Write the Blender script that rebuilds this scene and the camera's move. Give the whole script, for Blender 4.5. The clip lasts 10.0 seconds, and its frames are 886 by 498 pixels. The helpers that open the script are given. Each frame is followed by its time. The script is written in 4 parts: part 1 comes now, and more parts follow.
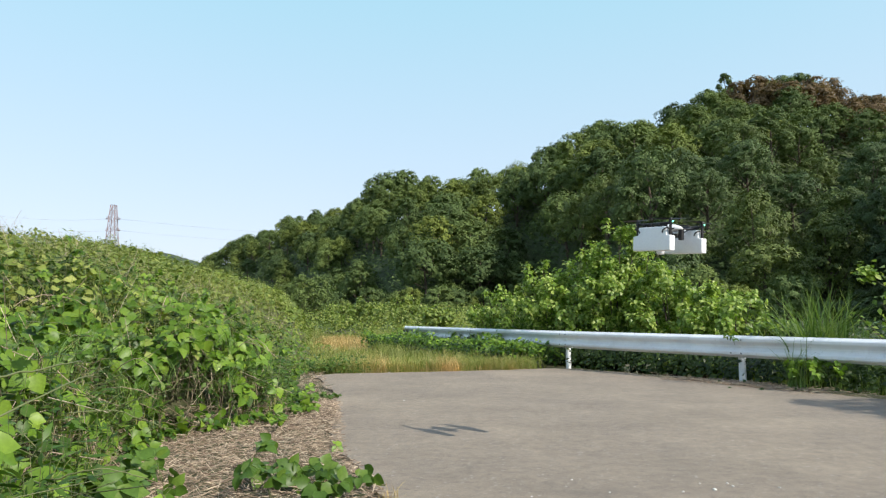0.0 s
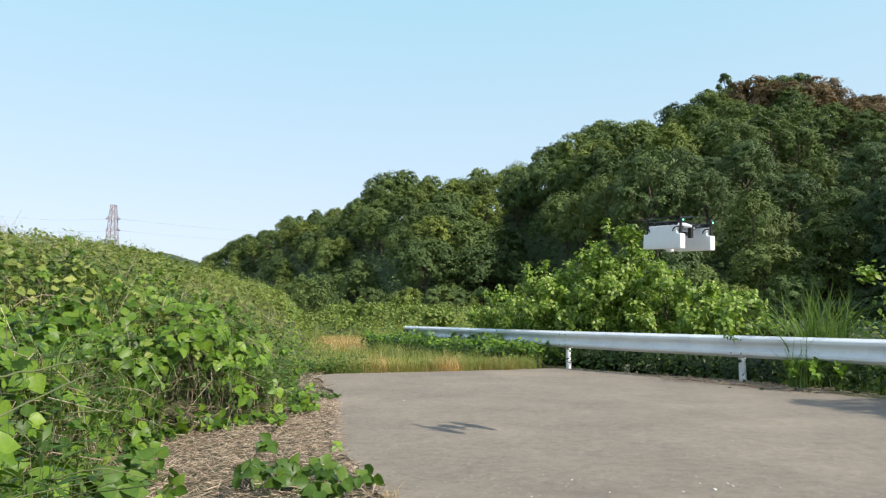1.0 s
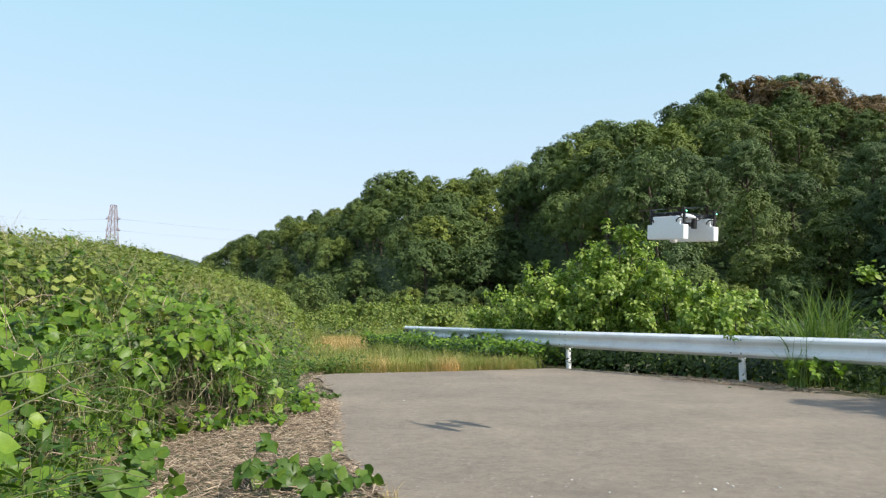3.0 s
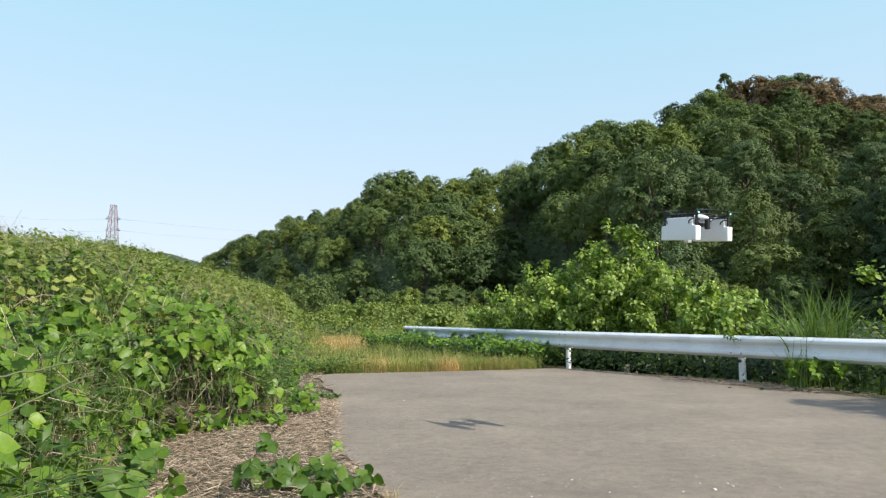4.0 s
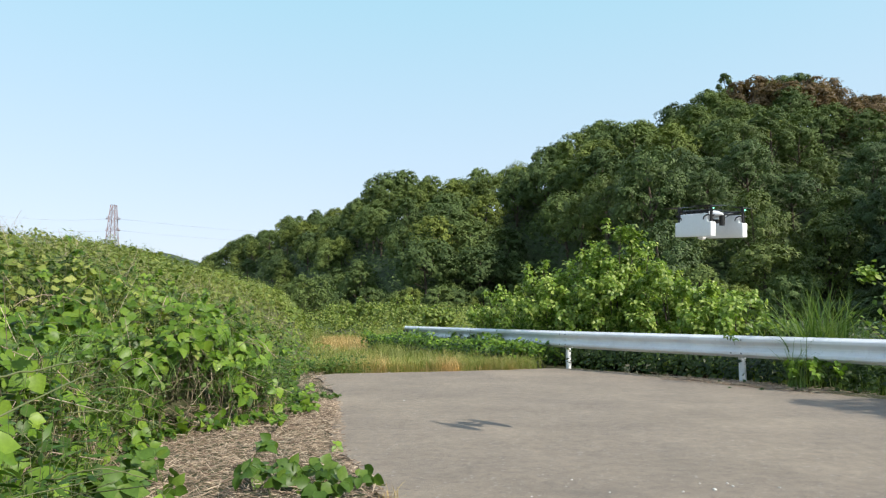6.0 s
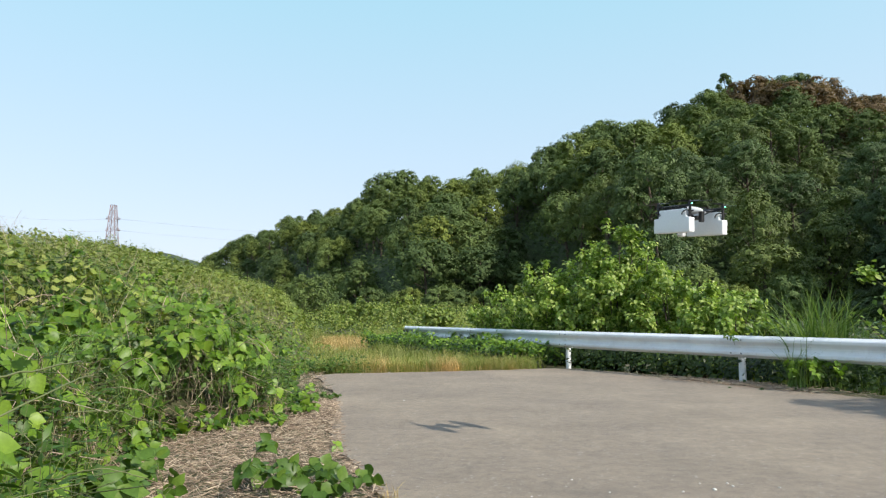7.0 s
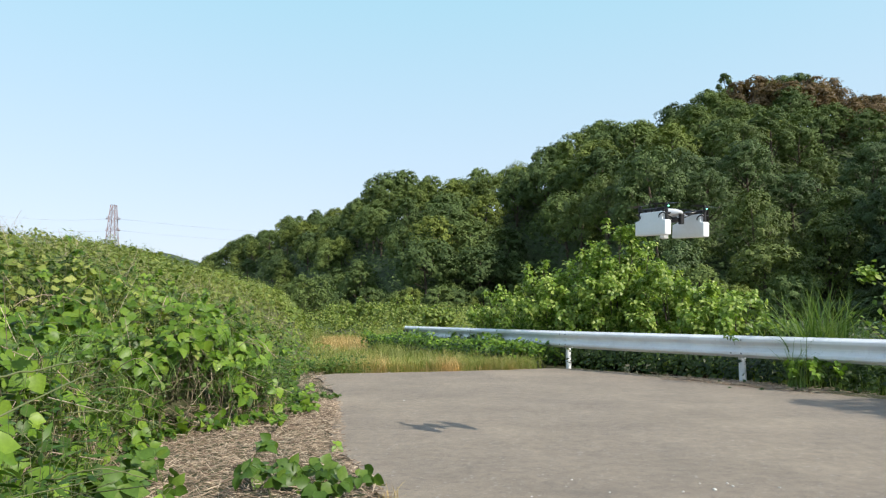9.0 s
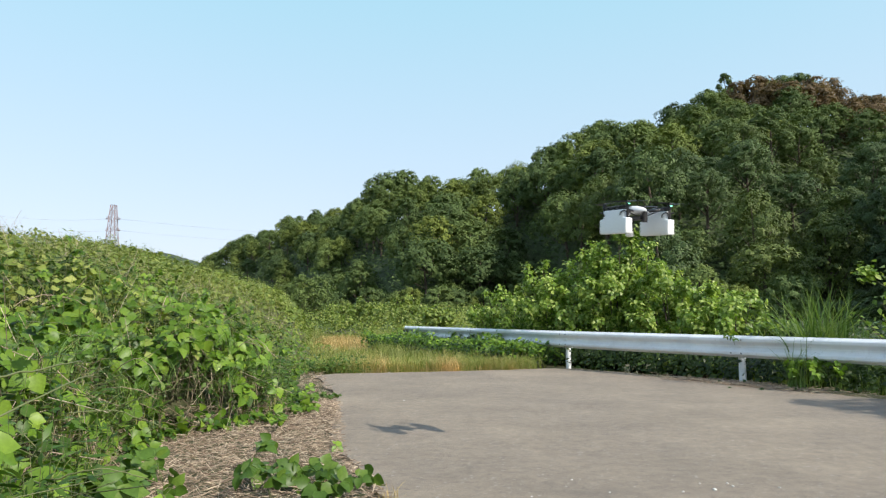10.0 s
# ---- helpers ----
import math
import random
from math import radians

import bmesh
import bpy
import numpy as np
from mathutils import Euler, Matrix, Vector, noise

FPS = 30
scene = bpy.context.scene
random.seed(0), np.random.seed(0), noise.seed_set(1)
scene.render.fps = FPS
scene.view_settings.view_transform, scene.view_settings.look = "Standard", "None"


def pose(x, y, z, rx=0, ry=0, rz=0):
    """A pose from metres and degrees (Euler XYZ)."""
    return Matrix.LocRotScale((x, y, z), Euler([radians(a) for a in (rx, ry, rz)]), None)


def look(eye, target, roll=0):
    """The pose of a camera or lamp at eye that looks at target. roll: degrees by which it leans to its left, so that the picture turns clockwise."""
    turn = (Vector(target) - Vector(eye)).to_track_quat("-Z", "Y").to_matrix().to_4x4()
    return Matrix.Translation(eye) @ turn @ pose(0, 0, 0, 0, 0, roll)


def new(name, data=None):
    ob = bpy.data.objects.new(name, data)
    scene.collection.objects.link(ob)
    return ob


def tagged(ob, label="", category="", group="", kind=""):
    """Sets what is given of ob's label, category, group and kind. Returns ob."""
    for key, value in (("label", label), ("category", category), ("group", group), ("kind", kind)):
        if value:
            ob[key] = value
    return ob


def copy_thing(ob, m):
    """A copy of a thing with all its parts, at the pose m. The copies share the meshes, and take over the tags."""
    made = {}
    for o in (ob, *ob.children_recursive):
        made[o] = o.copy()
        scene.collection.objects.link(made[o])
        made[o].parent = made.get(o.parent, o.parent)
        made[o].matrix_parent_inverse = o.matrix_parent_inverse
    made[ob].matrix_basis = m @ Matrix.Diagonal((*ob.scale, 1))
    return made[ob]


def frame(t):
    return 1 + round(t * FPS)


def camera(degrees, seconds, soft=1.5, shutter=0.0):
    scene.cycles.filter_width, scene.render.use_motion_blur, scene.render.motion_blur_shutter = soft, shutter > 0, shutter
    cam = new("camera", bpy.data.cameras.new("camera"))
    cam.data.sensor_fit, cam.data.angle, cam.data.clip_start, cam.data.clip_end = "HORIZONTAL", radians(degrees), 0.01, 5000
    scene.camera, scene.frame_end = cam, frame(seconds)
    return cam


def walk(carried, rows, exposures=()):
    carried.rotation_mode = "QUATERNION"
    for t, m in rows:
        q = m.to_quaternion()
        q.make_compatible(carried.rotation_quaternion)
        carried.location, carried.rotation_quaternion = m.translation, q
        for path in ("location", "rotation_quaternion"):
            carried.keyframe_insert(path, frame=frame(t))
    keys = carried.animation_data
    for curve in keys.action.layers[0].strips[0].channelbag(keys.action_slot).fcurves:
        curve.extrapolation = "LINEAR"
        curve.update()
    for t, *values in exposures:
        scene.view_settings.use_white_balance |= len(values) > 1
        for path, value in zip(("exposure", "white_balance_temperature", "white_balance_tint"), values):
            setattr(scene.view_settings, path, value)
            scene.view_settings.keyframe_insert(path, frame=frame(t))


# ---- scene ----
EYE = (0.0, 0.0, 1.065)
cam = camera(67.38, 10.0, soft=1.25, shutter=0.5)
STAND = pose(*EYE, 95.78, 0, 0)
walk(cam, [(0.0, STAND), (10.0, STAND)], exposures=[(0.0, 0.7), (10.0, 0.7)])

# ---- sky and sun ----
SUN_AZ, SUN_EL = radians(-38.1), radians(37.7)
world = bpy.data.worlds.new("sky")
scene.world = world
world.use_nodes = True
wn = world.node_tree.nodes
sky = wn.new("ShaderNodeTexSky")
sky.sky_type = "NISHITA"
sky.sun_disc = False
sky.sun_elevation = SUN_EL
sky.sun_rotation = radians(128.1)
sky.air_density, sky.dust_density, sky.ozone_density = 1.0, 1.5, 1.0
# thin summer haze over the blue
haze = wn.new("ShaderNodeMix")
haze.data_type = "RGBA"
haze.inputs[0].default_value = 0.82
up = wn.new("ShaderNodeTexCoord")
split = wn.new("ShaderNodeSeparateXYZ")
pale = wn.new("ShaderNodeValToRGB")
pale.color_ramp.elements[0].position, pale.color_ramp.elements[0].color = 0.05, (0.785, 0.845, 1.0, 1)
pale.color_ramp.elements[1].position, pale.color_ramp.elements[1].color = 0.45, (0.50, 0.845, 1.0, 1)
zenith = pale.color_ramp.elements.new(0.85)
zenith.color = (0.47, 0.57, 0.86, 1)
world.node_tree.links.new(up.outputs["Generated"], split.inputs[0])
world.node_tree.links.new(split.outputs[2], pale.inputs[0])
lift = wn.new("ShaderNodeVectorMath")
lift.operation = "SCALE"
lift.inputs["Scale"].default_value = 3.98
world.node_tree.links.new(pale.outputs[0], lift.inputs[0])
world.node_tree.links.new(lift.outputs[0], haze.inputs[7])
world.node_tree.links.new(sky.outputs[0], haze.inputs[6])
world.node_tree.links.new(haze.outputs[2], wn["Background"].inputs[0])
wn["Background"].inputs[1].default_value = 0.15
sun = new("sun", bpy.data.lights.new("sun", "SUN"))
sun.data.energy, sun.data.angle, sun.data.color = 3.3, radians(0.53), (1.0, 0.93, 0.82)
sun_way = Vector((math.cos(SUN_EL) * math.cos(SUN_AZ), math.cos(SUN_EL) * math.sin(SUN_AZ), math.sin(SUN_EL)))
sun.matrix_world = look(sun_way * 60, (0, 0, 0))


# ---- materials ----
def material(name, rough=0.6, metal=0.0):
    m = bpy.data.materials.new(name)
    m.use_nodes = True
    b = m.node_tree.nodes["Principled BSDF"]
    b.inputs["Roughness"].default_value = rough
    b.inputs["Metallic"].default_value = metal
    return m, m.node_tree, b


def node(tree, kind, **values):
    n = tree.nodes.new(kind)
    for key, value in values.items():
        n.inputs[key.replace("_", " ")].default_value = value
    return n


def ramp(tree, source, stops):
    n = tree.nodes.new("ShaderNodeValToRGB")
    els = n.color_ramp.elements
    while len(els) < len(stops):
        els.new(0.5)
    for el, (at, col) in zip(els, stops):
        el.position, el.color = at, (*col, 1)
    tree.links.new(source, n.inputs[0])
    return n.outputs[0]


def mixed(tree, factor, a, b, how="MIX"):
    n = tree.nodes.new("ShaderNodeMix")
    n.data_type, n.blend_type = "RGBA", how
    for socket, v in ((n.inputs[0], factor), (n.inputs[6], a), (n.inputs[7], b)):
        if isinstance(v, (int, float)):
            socket.default_value = v
        elif isinstance(v, tuple):
            socket.default_value = (*v, 1)
        else:
            tree.links.new(v, socket)
    return n.outputs[2]


def noise_tex(tree, scale, detail=4, rough=0.55, space=None):
    n = node(tree, "ShaderNodeTexNoise", Scale=scale, Detail=detail, Roughness=rough)
    if space is None:
        space = tree.nodes.new("ShaderNodeNewGeometry").outputs["Position"]
    tree.links.new(space, n.inputs["Vector"])
    return n.outputs["Fac"]


def bump(tree, b, height, strength, distance):
    n = node(tree, "ShaderNodeBump", Strength=strength, Distance=distance)
    tree.links.new(height, n.inputs["Height"])
    tree.links.new(n.outputs[0], b.inputs["Normal"])


def leaf_material(name, dark, mid, light, patch=0.3, through_light=0.35, rough=0.5, by_object=0.0):
    m, t, b = material(name, rough)
    geo = t.nodes.new("ShaderNodeNewGeometry")
    col = ramp(t, geo.outputs["Random Per Island"], [(0.0, dark), (0.5, mid), (1.0, light)])
    mottle = ramp(t, noise_tex(t, 55, 3, 0.6), [(0.3, (0.84, 0.86, 0.82)), (0.7, (1.14, 1.12, 1.1))])
    col = mixed(t, 1.0, col, mottle, "MULTIPLY")
    large = ramp(t, noise_tex(t, patch, 3), [(0.3, (0.62, 0.66, 0.6)), (0.7, (1.25, 1.2, 1.1))])
    col = mixed(t, 1.0, col, large, "MULTIPLY")
    if by_object:
        info = t.nodes.new("ShaderNodeObjectInfo")
        tone = ramp(t, info.outputs["Random"], [(0.0, (1 - by_object, 1 - by_object * 0.8, 1 - by_object * 0.5)), (0.5, (1, 1, 1)),
                                               (1.0, (1 + by_object * 1.2, 1 + by_object * 0.7, 1 - by_object * 0.3))])
        col = mixed(t, 1.0, col, tone, "MULTIPLY")
    t.links.new(col, b.inputs["Base Color"])
    b.inputs["Specular IOR Level"].default_value = 0.32
    tr = t.nodes.new("ShaderNodeBsdfTranslucent")
    t.links.new(mixed(t, 1.0, col, (1.25, 1.35, 0.6), "MULTIPLY"), tr.inputs[0])
    mix = t.nodes.new("ShaderNodeMixShader")
    mix.inputs[0].default_value = through_light
    t.links.new(b.outputs[0], mix.inputs[1])
    t.links.new(tr.outputs[0], mix.inputs[2])
    t.links.new(mix.outputs[0], t.nodes["Material Output"].inputs[0])
    return m


def plain(name, col, rough=0.6, metal=0.0, vary=0.12, scale=8.0, relief=0.0):
    m, t, b = material(name, rough, metal)
    n = noise_tex(t, scale, 5, space=t.nodes.new("ShaderNodeTexCoord").outputs["Object"])
    lo, hi = tuple(c * (1 - vary) for c in col), tuple(min(1, c * (1 + vary)) for c in col)
    t.links.new(ramp(t, n, [(0.3, lo), (0.7, hi)]), b.inputs["Base Color"])
    if relief:
        bump(t, b, n, 0.5, relief)
    return m


def island_material(name, stops, rough=0.85):
    m, t, b = material(name, rough)
    geo = t.nodes.new("ShaderNodeNewGeometry")
    t.links.new(ramp(t, geo.outputs["Random Per Island"], stops), b.inputs["Base Color"])
    return m


KUDZU = leaf_material("kudzu_leaf", (0.040, 0.092, 0.010), (0.104, 0.206, 0.020), (0.232, 0.348, 0.046), 0.9, 0.28, 0.42)
BANK = leaf_material("bank_leaf", (0.09, 0.145, 0.025), (0.19, 0.255, 0.05), (0.31, 0.34, 0.10), 0.35, 0.27)
# the palest bush tone also stands in for highlights on glossy leaves
BUSH = leaf_material("bush_leaf", (0.085, 0.155, 0.022), (0.21, 0.325, 0.055), (0.50, 0.58, 0.20), 0.8, 0.38, 0.4)
MEADOW = leaf_material("meadow_leaf", (0.115, 0.18, 0.035), (0.20, 0.27, 0.06), (0.31, 0.36, 0.11), 0.6, 0.32)
WEED = leaf_material("weed_leaf", (0.030, 0.072, 0.011), (0.062, 0.135, 0.02), (0.14, 0.22, 0.04), 0.8, 0.28, 0.42)
TREE = leaf_material("tree_leaf", (0.092, 0.136, 0.040), (0.115, 0.166, 0.049), (0.142, 0.198, 0.060), 0.06, 0.13, 0.75, 0.36)
# darker tree leaf: the shade of the low slope is in its colour
TREE_SHADED = leaf_material("tree_leaf_shaded", (0.062, 0.100, 0.032), (0.087, 0.136, 0.043), (0.120, 0.176, 0.056), 0.06, 0.1, 0.6, 0.34)
BROWN = leaf_material("russet_tree_leaf", (0.09, 0.07, 0.035), (0.16, 0.105, 0.055), (0.21, 0.145, 0.075), 0.1, 0.25, 0.6)
GRASS = leaf_material("grass_blade", (0.15, 0.20, 0.045), (0.27, 0.31, 0.09), (0.44, 0.42, 0.19), 0.5, 0.35)
REED = leaf_material("reed_blade", (0.07, 0.14, 0.035), (0.14, 0.23, 0.06), (0.26, 0.34, 0.12), 0.5, 0.3, 0.4)
DRY_GRASS = leaf_material("dry_grass_blade", (0.36, 0.26, 0.11), (0.56, 0.39, 0.19), (0.72, 0.56, 0.33), 0.7, 0.3, 0.7)
# weed leaf with the shade round the rail put into its colour
WEED_SHADED = leaf_material("weed_leaf_shaded", (0.016, 0.036, 0.008), (0.03, 0.062, 0.012), (0.052, 0.09, 0.02), 0.8, 0.2, 0.5)
STRAW = island_material("straw", [(0.0, (0.17, 0.12, 0.085)), (0.5, (0.39, 0.29, 0.205)), (1.0, (0.64, 0.53, 0.39))])
VINE = island_material("vine_stem", [(0.0, (0.06, 0.08, 0.022)), (0.5, (0.115, 0.14, 0.045)), (1.0, (0.24, 0.23, 0.11))], 0.6)
FAR_WOOD = plain("far_wood", (0.045, 0.068, 0.038), 0.9, 0, 0.4, 0.2)
BARK = plain("bark", (0.09, 0.07, 0.05), 0.9, 0, 0.35, 3.0, 0.02)
STONE = plain("pebble_stone", (0.58, 0.56, 0.52), 0.8, 0, 0.2, 40)
FOAM = plain("white_foam", (0.82, 0.83, 0.84), 0.7, 0, 0.03, 60, 0.0006)
SHELL = plain("white_shell", (0.7, 0.7, 0.7), 0.4, 0, 0.03, 20)
CARBON = plain("black_carbon", (0.018, 0.018, 0.02), 0.35, 0, 0.3, 90)
DARK = plain("dark_plastic", (0.012, 0.011, 0.012), 0.5, 0, 0.2, 40)
LENS = plain("lens_glass", (0.01, 0.01, 0.012), 0.05)
PYLON = plain("pylon_steel", (0.27, 0.18, 0.165), 0.6, 0.3, 0.15, 0.3)
WIRE = plain("wire_metal", (0.35, 0.36, 0.38), 0.5, 0.5)
BOLT = plain("bolt_steel", (0.06, 0.06, 0.065), 0.6, 0.4)
GLOW, gt, gb = material("green_lamp")
gb.inputs["Base Color"].default_value = (0.1, 0.7, 0.4, 1)
gb.inputs["Emission Color"].default_value = (0.25, 1.0, 0.6, 1)
gb.inputs["Emission Strength"].default_value = 2.0


def rail_paint():
    m, t, b = material("white_rail_paint", 0.38)
    geo = t.nodes.new("ShaderNodeNewGeometry").outputs["Position"]
    grime = noise_tex(t, 1.7, 6, 0.65, geo)
    stretch = node(t, "ShaderNodeMapping", Scale=(9.0, 9.0, 1.2))
    t.links.new(geo, stretch.inputs[0])
    streak = noise_tex(t, 3.0, 4, 0.6, stretch.outputs[0])
    col = ramp(t, grime, [(0.35, (0.66, 0.68, 0.70)), (0.6, (0.80, 0.82, 0.83))])
    dirt = ramp(t, streak, [(0.60, (1, 1, 1)), (0.80, (0.78, 0.76, 0.72))])
    t.links.new(mixed(t, 1.0, col, dirt, "MULTIPLY"), b.inputs["Base Color"])
    t.links.new(ramp(t, grime, [(0.3, (0.30,) * 3), (0.7, (0.5,) * 3)]), b.inputs["Roughness"])
    bump(t, b, grime, 0.15, 0.01)
    return m


def asphalt():
    m, t, b = material("old_asphalt", 0.85)
    geo = t.nodes.new("ShaderNodeNewGeometry").outputs["Position"]
    fine = noise_tex(t, 140, 3, 0.7, geo)
    grit = node(t, "ShaderNodeTexVoronoi", Scale=62.0)
    t.links.new(geo, grit.inputs["Vector"])
    turned = node(t, "ShaderNodeMapping", Rotation=(0, 0, 0.35), Scale=(0.85, 1.0, 1.0))
    t.links.new(geo, turned.inputs[0])
    wear = noise_tex(t, 1.1, 6, 0.6, turned.outputs[0])
    patch = noise_tex(t, 0.45, 5, 0.6, geo)
    col = ramp(t, fine, [(0.25, (0.156, 0.130, 0.101)), (0.75, (0.378, 0.317, 0.246))])
    col = mixed(t, 1.0, col, ramp(t, wear, [(0.3, (0.85, 0.85, 0.85)), (0.7, (1.15, 1.14, 1.12))]), "MULTIPLY")
    col = mixed(t, 1.0, col, ramp(t, patch, [(0.35, (0.88, 0.88, 0.89)), (0.65, (1.10, 1.09, 1.06))]), "MULTIPLY")
    mottle = noise_tex(t, 9, 6, 0.75, geo)
    col = mixed(t, 1.0, col, ramp(t, mottle, [(0.36, (0.84, 0.84, 0.85)), (0.64, (1.14, 1.13, 1.11))]), "MULTIPLY")
    pits = node(t, "ShaderNodeTexVoronoi", Scale=48.0)
    t.links.new(geo, pits.inputs["Vector"])
    col = mixed(t, ramp(t, pits.outputs["Color"], [(0.82, (0, 0, 0)), (0.92, (0.38, 0.38, 0.38))]), col, (0.10, 0.092, 0.084))
    chips = ramp(t, grit.outputs["Color"], [(0.86, (0, 0, 0)), (0.95, (0.8, 0.8, 0.8))])
    t.links.new(mixed(t, chips, col, (0.40, 0.37, 0.33)), b.inputs["Base Color"])
    bump(t, b, fine, 0.9, 0.008)
    return m


def soil():
    m, t, b = material("weedy_soil", 0.95)
    geo = t.nodes.new("ShaderNodeNewGeometry").outputs["Position"]
    a = noise_tex(t, 0.7, 6, 0.65, geo)
    f = noise_tex(t, 30, 4, 0.7, geo)
    col = ramp(t, a, [(0.35, (0.055, 0.07, 0.025)), (0.5, (0.10, 0.10, 0.045)), (0.68, (0.15, 0.12, 0.075))])
    parts = t.nodes.new("ShaderNodeSeparateXYZ")
    t.links.new(geo, parts.inputs[0])
    wood = node(t, "ShaderNodeMapRange", From_Min=45.0, From_Max=62.0)
    t.links.new(parts.outputs["Y"], wood.inputs["Value"])
    moss = ramp(t, noise_tex(t, 0.5, 5, 0.7, geo), [(0.3, (0.03, 0.045, 0.015)), (0.7, (0.07, 0.10, 0.03))])
    col = mixed(t, wood.outputs["Result"], col, moss)
    col = mixed(t, 1.0, col, ramp(t, f, [(0.3, (0.6, 0.6, 0.6)), (0.7, (1.3, 1.3, 1.3))]), "MULTIPLY")
    t.links.new(col, b.inputs["Base Color"])
    bump(t, b, f, 0.8, 0.02)
    return m


RAIL, ASPHALT, SOIL = rail_paint(), asphalt(), soil()


# ---- mesh tools ----
rng = np.random.default_rng(7)


def np_mesh(name, verts, faces, mat, smooth=False):
    me = bpy.data.meshes.new(name)
    k = faces.shape[1]
    me.vertices.add(len(verts))
    me.vertices.foreach_set("co", np.ascontiguousarray(verts, dtype=np.float32).ravel())
    me.loops.add(faces.size)
    me.loops.foreach_set("vertex_index", np.ascontiguousarray(faces, dtype=np.int32).ravel())
    me.polygons.add(len(faces))
    me.polygons.foreach_set("loop_start", np.arange(0, faces.size, k, dtype=np.int32))
    me.update(calc_edges=True)
    if smooth:
        me.polygons.foreach_set("use_smooth", np.ones(len(faces), dtype=bool))
    me.materials.append(mat)
    return me


def part_np(name, geom, mat, parent=None, label="", smooth=False):
    ob = new(name, np_mesh(name, *geom, mat, smooth))
    ob.parent = parent
    return tagged(ob, label)


def part(name, bm, mat, parent=None, label="", smooth=False):
    me = bpy.data.meshes.new(name)
    bm.to_mesh(me)
    bm.free()
    if smooth:
        for p in me.polygons:
            p.use_smooth = True
    me.materials.append(mat)
    ob = new(name, me)
    ob.parent = parent
    return tagged(ob, label)


def joined(*geoms):
    vs, fs, n = [], [], 0
    for v, f in geoms:
        vs.append(v), fs.append(f + n)
        n += len(v)
    return np.concatenate(vs), np.concatenate(fs)


def unit(v):
    return v / np.maximum(np.linalg.norm(v, axis=-1, keepdims=True), 1e-9)


# leaf outlines: along y from the stalk to the tip, folded a little on the midrib
LEAF_FINE = (np.array([(0, 0, 0), (.29, .03, .06), (.46, .30, .12), (.35, .62, .07), (0, 1.0, -.14), (-.33, .60, .10), (-.45, .32, .16),
                       (-.30, .05, .08), (0, .34, 0), (0, .68, -.04)], float),
             np.array([(0, 1, 8), (1, 2, 8), (2, 3, 9), (2, 9, 8), (3, 4, 9), (0, 8, 7), (7, 8, 6), (6, 9, 5), (6, 8, 9), (5, 9, 4)]))
LEAF_MID = (np.array([(0, 0, 0), (.38, .40, .08), (0, 1, -.08), (-.38, .40, .08), (0, .5, 0)], float),
            np.array([(0, 1, 4), (1, 2, 4), (0, 4, 3), (4, 2, 3)]))
LEAF_OVAL = (np.array([(0, 0, 0), (.28, .18, .05), (.37, .45, .08), (.20, .78, .02), (0, 1, -.10), (-.20, .78, .02), (-.37, .45, .08), (-.28, .18, .05), (0, .48, 0)], float),
             np.array([(k, (k + 1) % 8, 8) for k in range(8)]))
LEAF_TINY = (np.array([(0, 0, 0), (.42, .45, .07), (0, 1, -.06), (-.42, .45, .07)], float), np.array([(0, 1, 2), (0, 2, 3)]))


LEAF_CHIP = (np.array([(-.5, 0, 0), (.5, .1, 0), (.05, 1, -.08)], float), np.array([(0, 1, 2)]))


def three_leaflets(leaf):
    out = []
    for ang, off in ((0, 0.12), (78, 0.0), (-78, 0.0)):
        a = math.radians(ang)
        v = leaf[0].copy()
        v[:, 1] += 0.12
        w = np.stack([v[:, 0] * math.cos(a) - v[:, 1] * math.sin(a), v[:, 0] * math.sin(a) + v[:, 1] * math.cos(a) + off, v[:, 2] - 0.12 * abs(ang) / 78 * v[:, 1]], 1)
        out.append((w, leaf[1]))
    return joined(*out)


KUDZU_LEAF = three_leaflets(LEAF_FINE)


def leaves(pos, normal, size, template, droop=0.3, spread=0.5, r=None):
    """A leaf at each place, its face along normal with a random tilt."""
    r = r or rng
    n = len(pos)
    nz = unit(normal + r.normal(0, spread, (n, 3)))
    ang = r.uniform(0, 2 * np.pi, n)
    t = np.stack([np.cos(ang), np.sin(ang), np.full(n, -droop)], 1)
    ty = unit(t - nz * np.sum(t * nz, 1, keepdims=True))
    tx = np.cross(ty, nz)
    tv, tf = template
    s = np.broadcast_to(np.asarray(size, float), (n,))[:, None, None]
    v = pos[:, None] + s * (tv[None, :, 0:1] * tx[:, None] + tv[None, :, 1:2] * ty[:, None] + tv[None, :, 2:3] * nz[:, None])
    f = tf[None] + (np.arange(n) * len(tv))[:, None, None]
    return v.reshape(-1, 3), f.reshape(-1, 3)


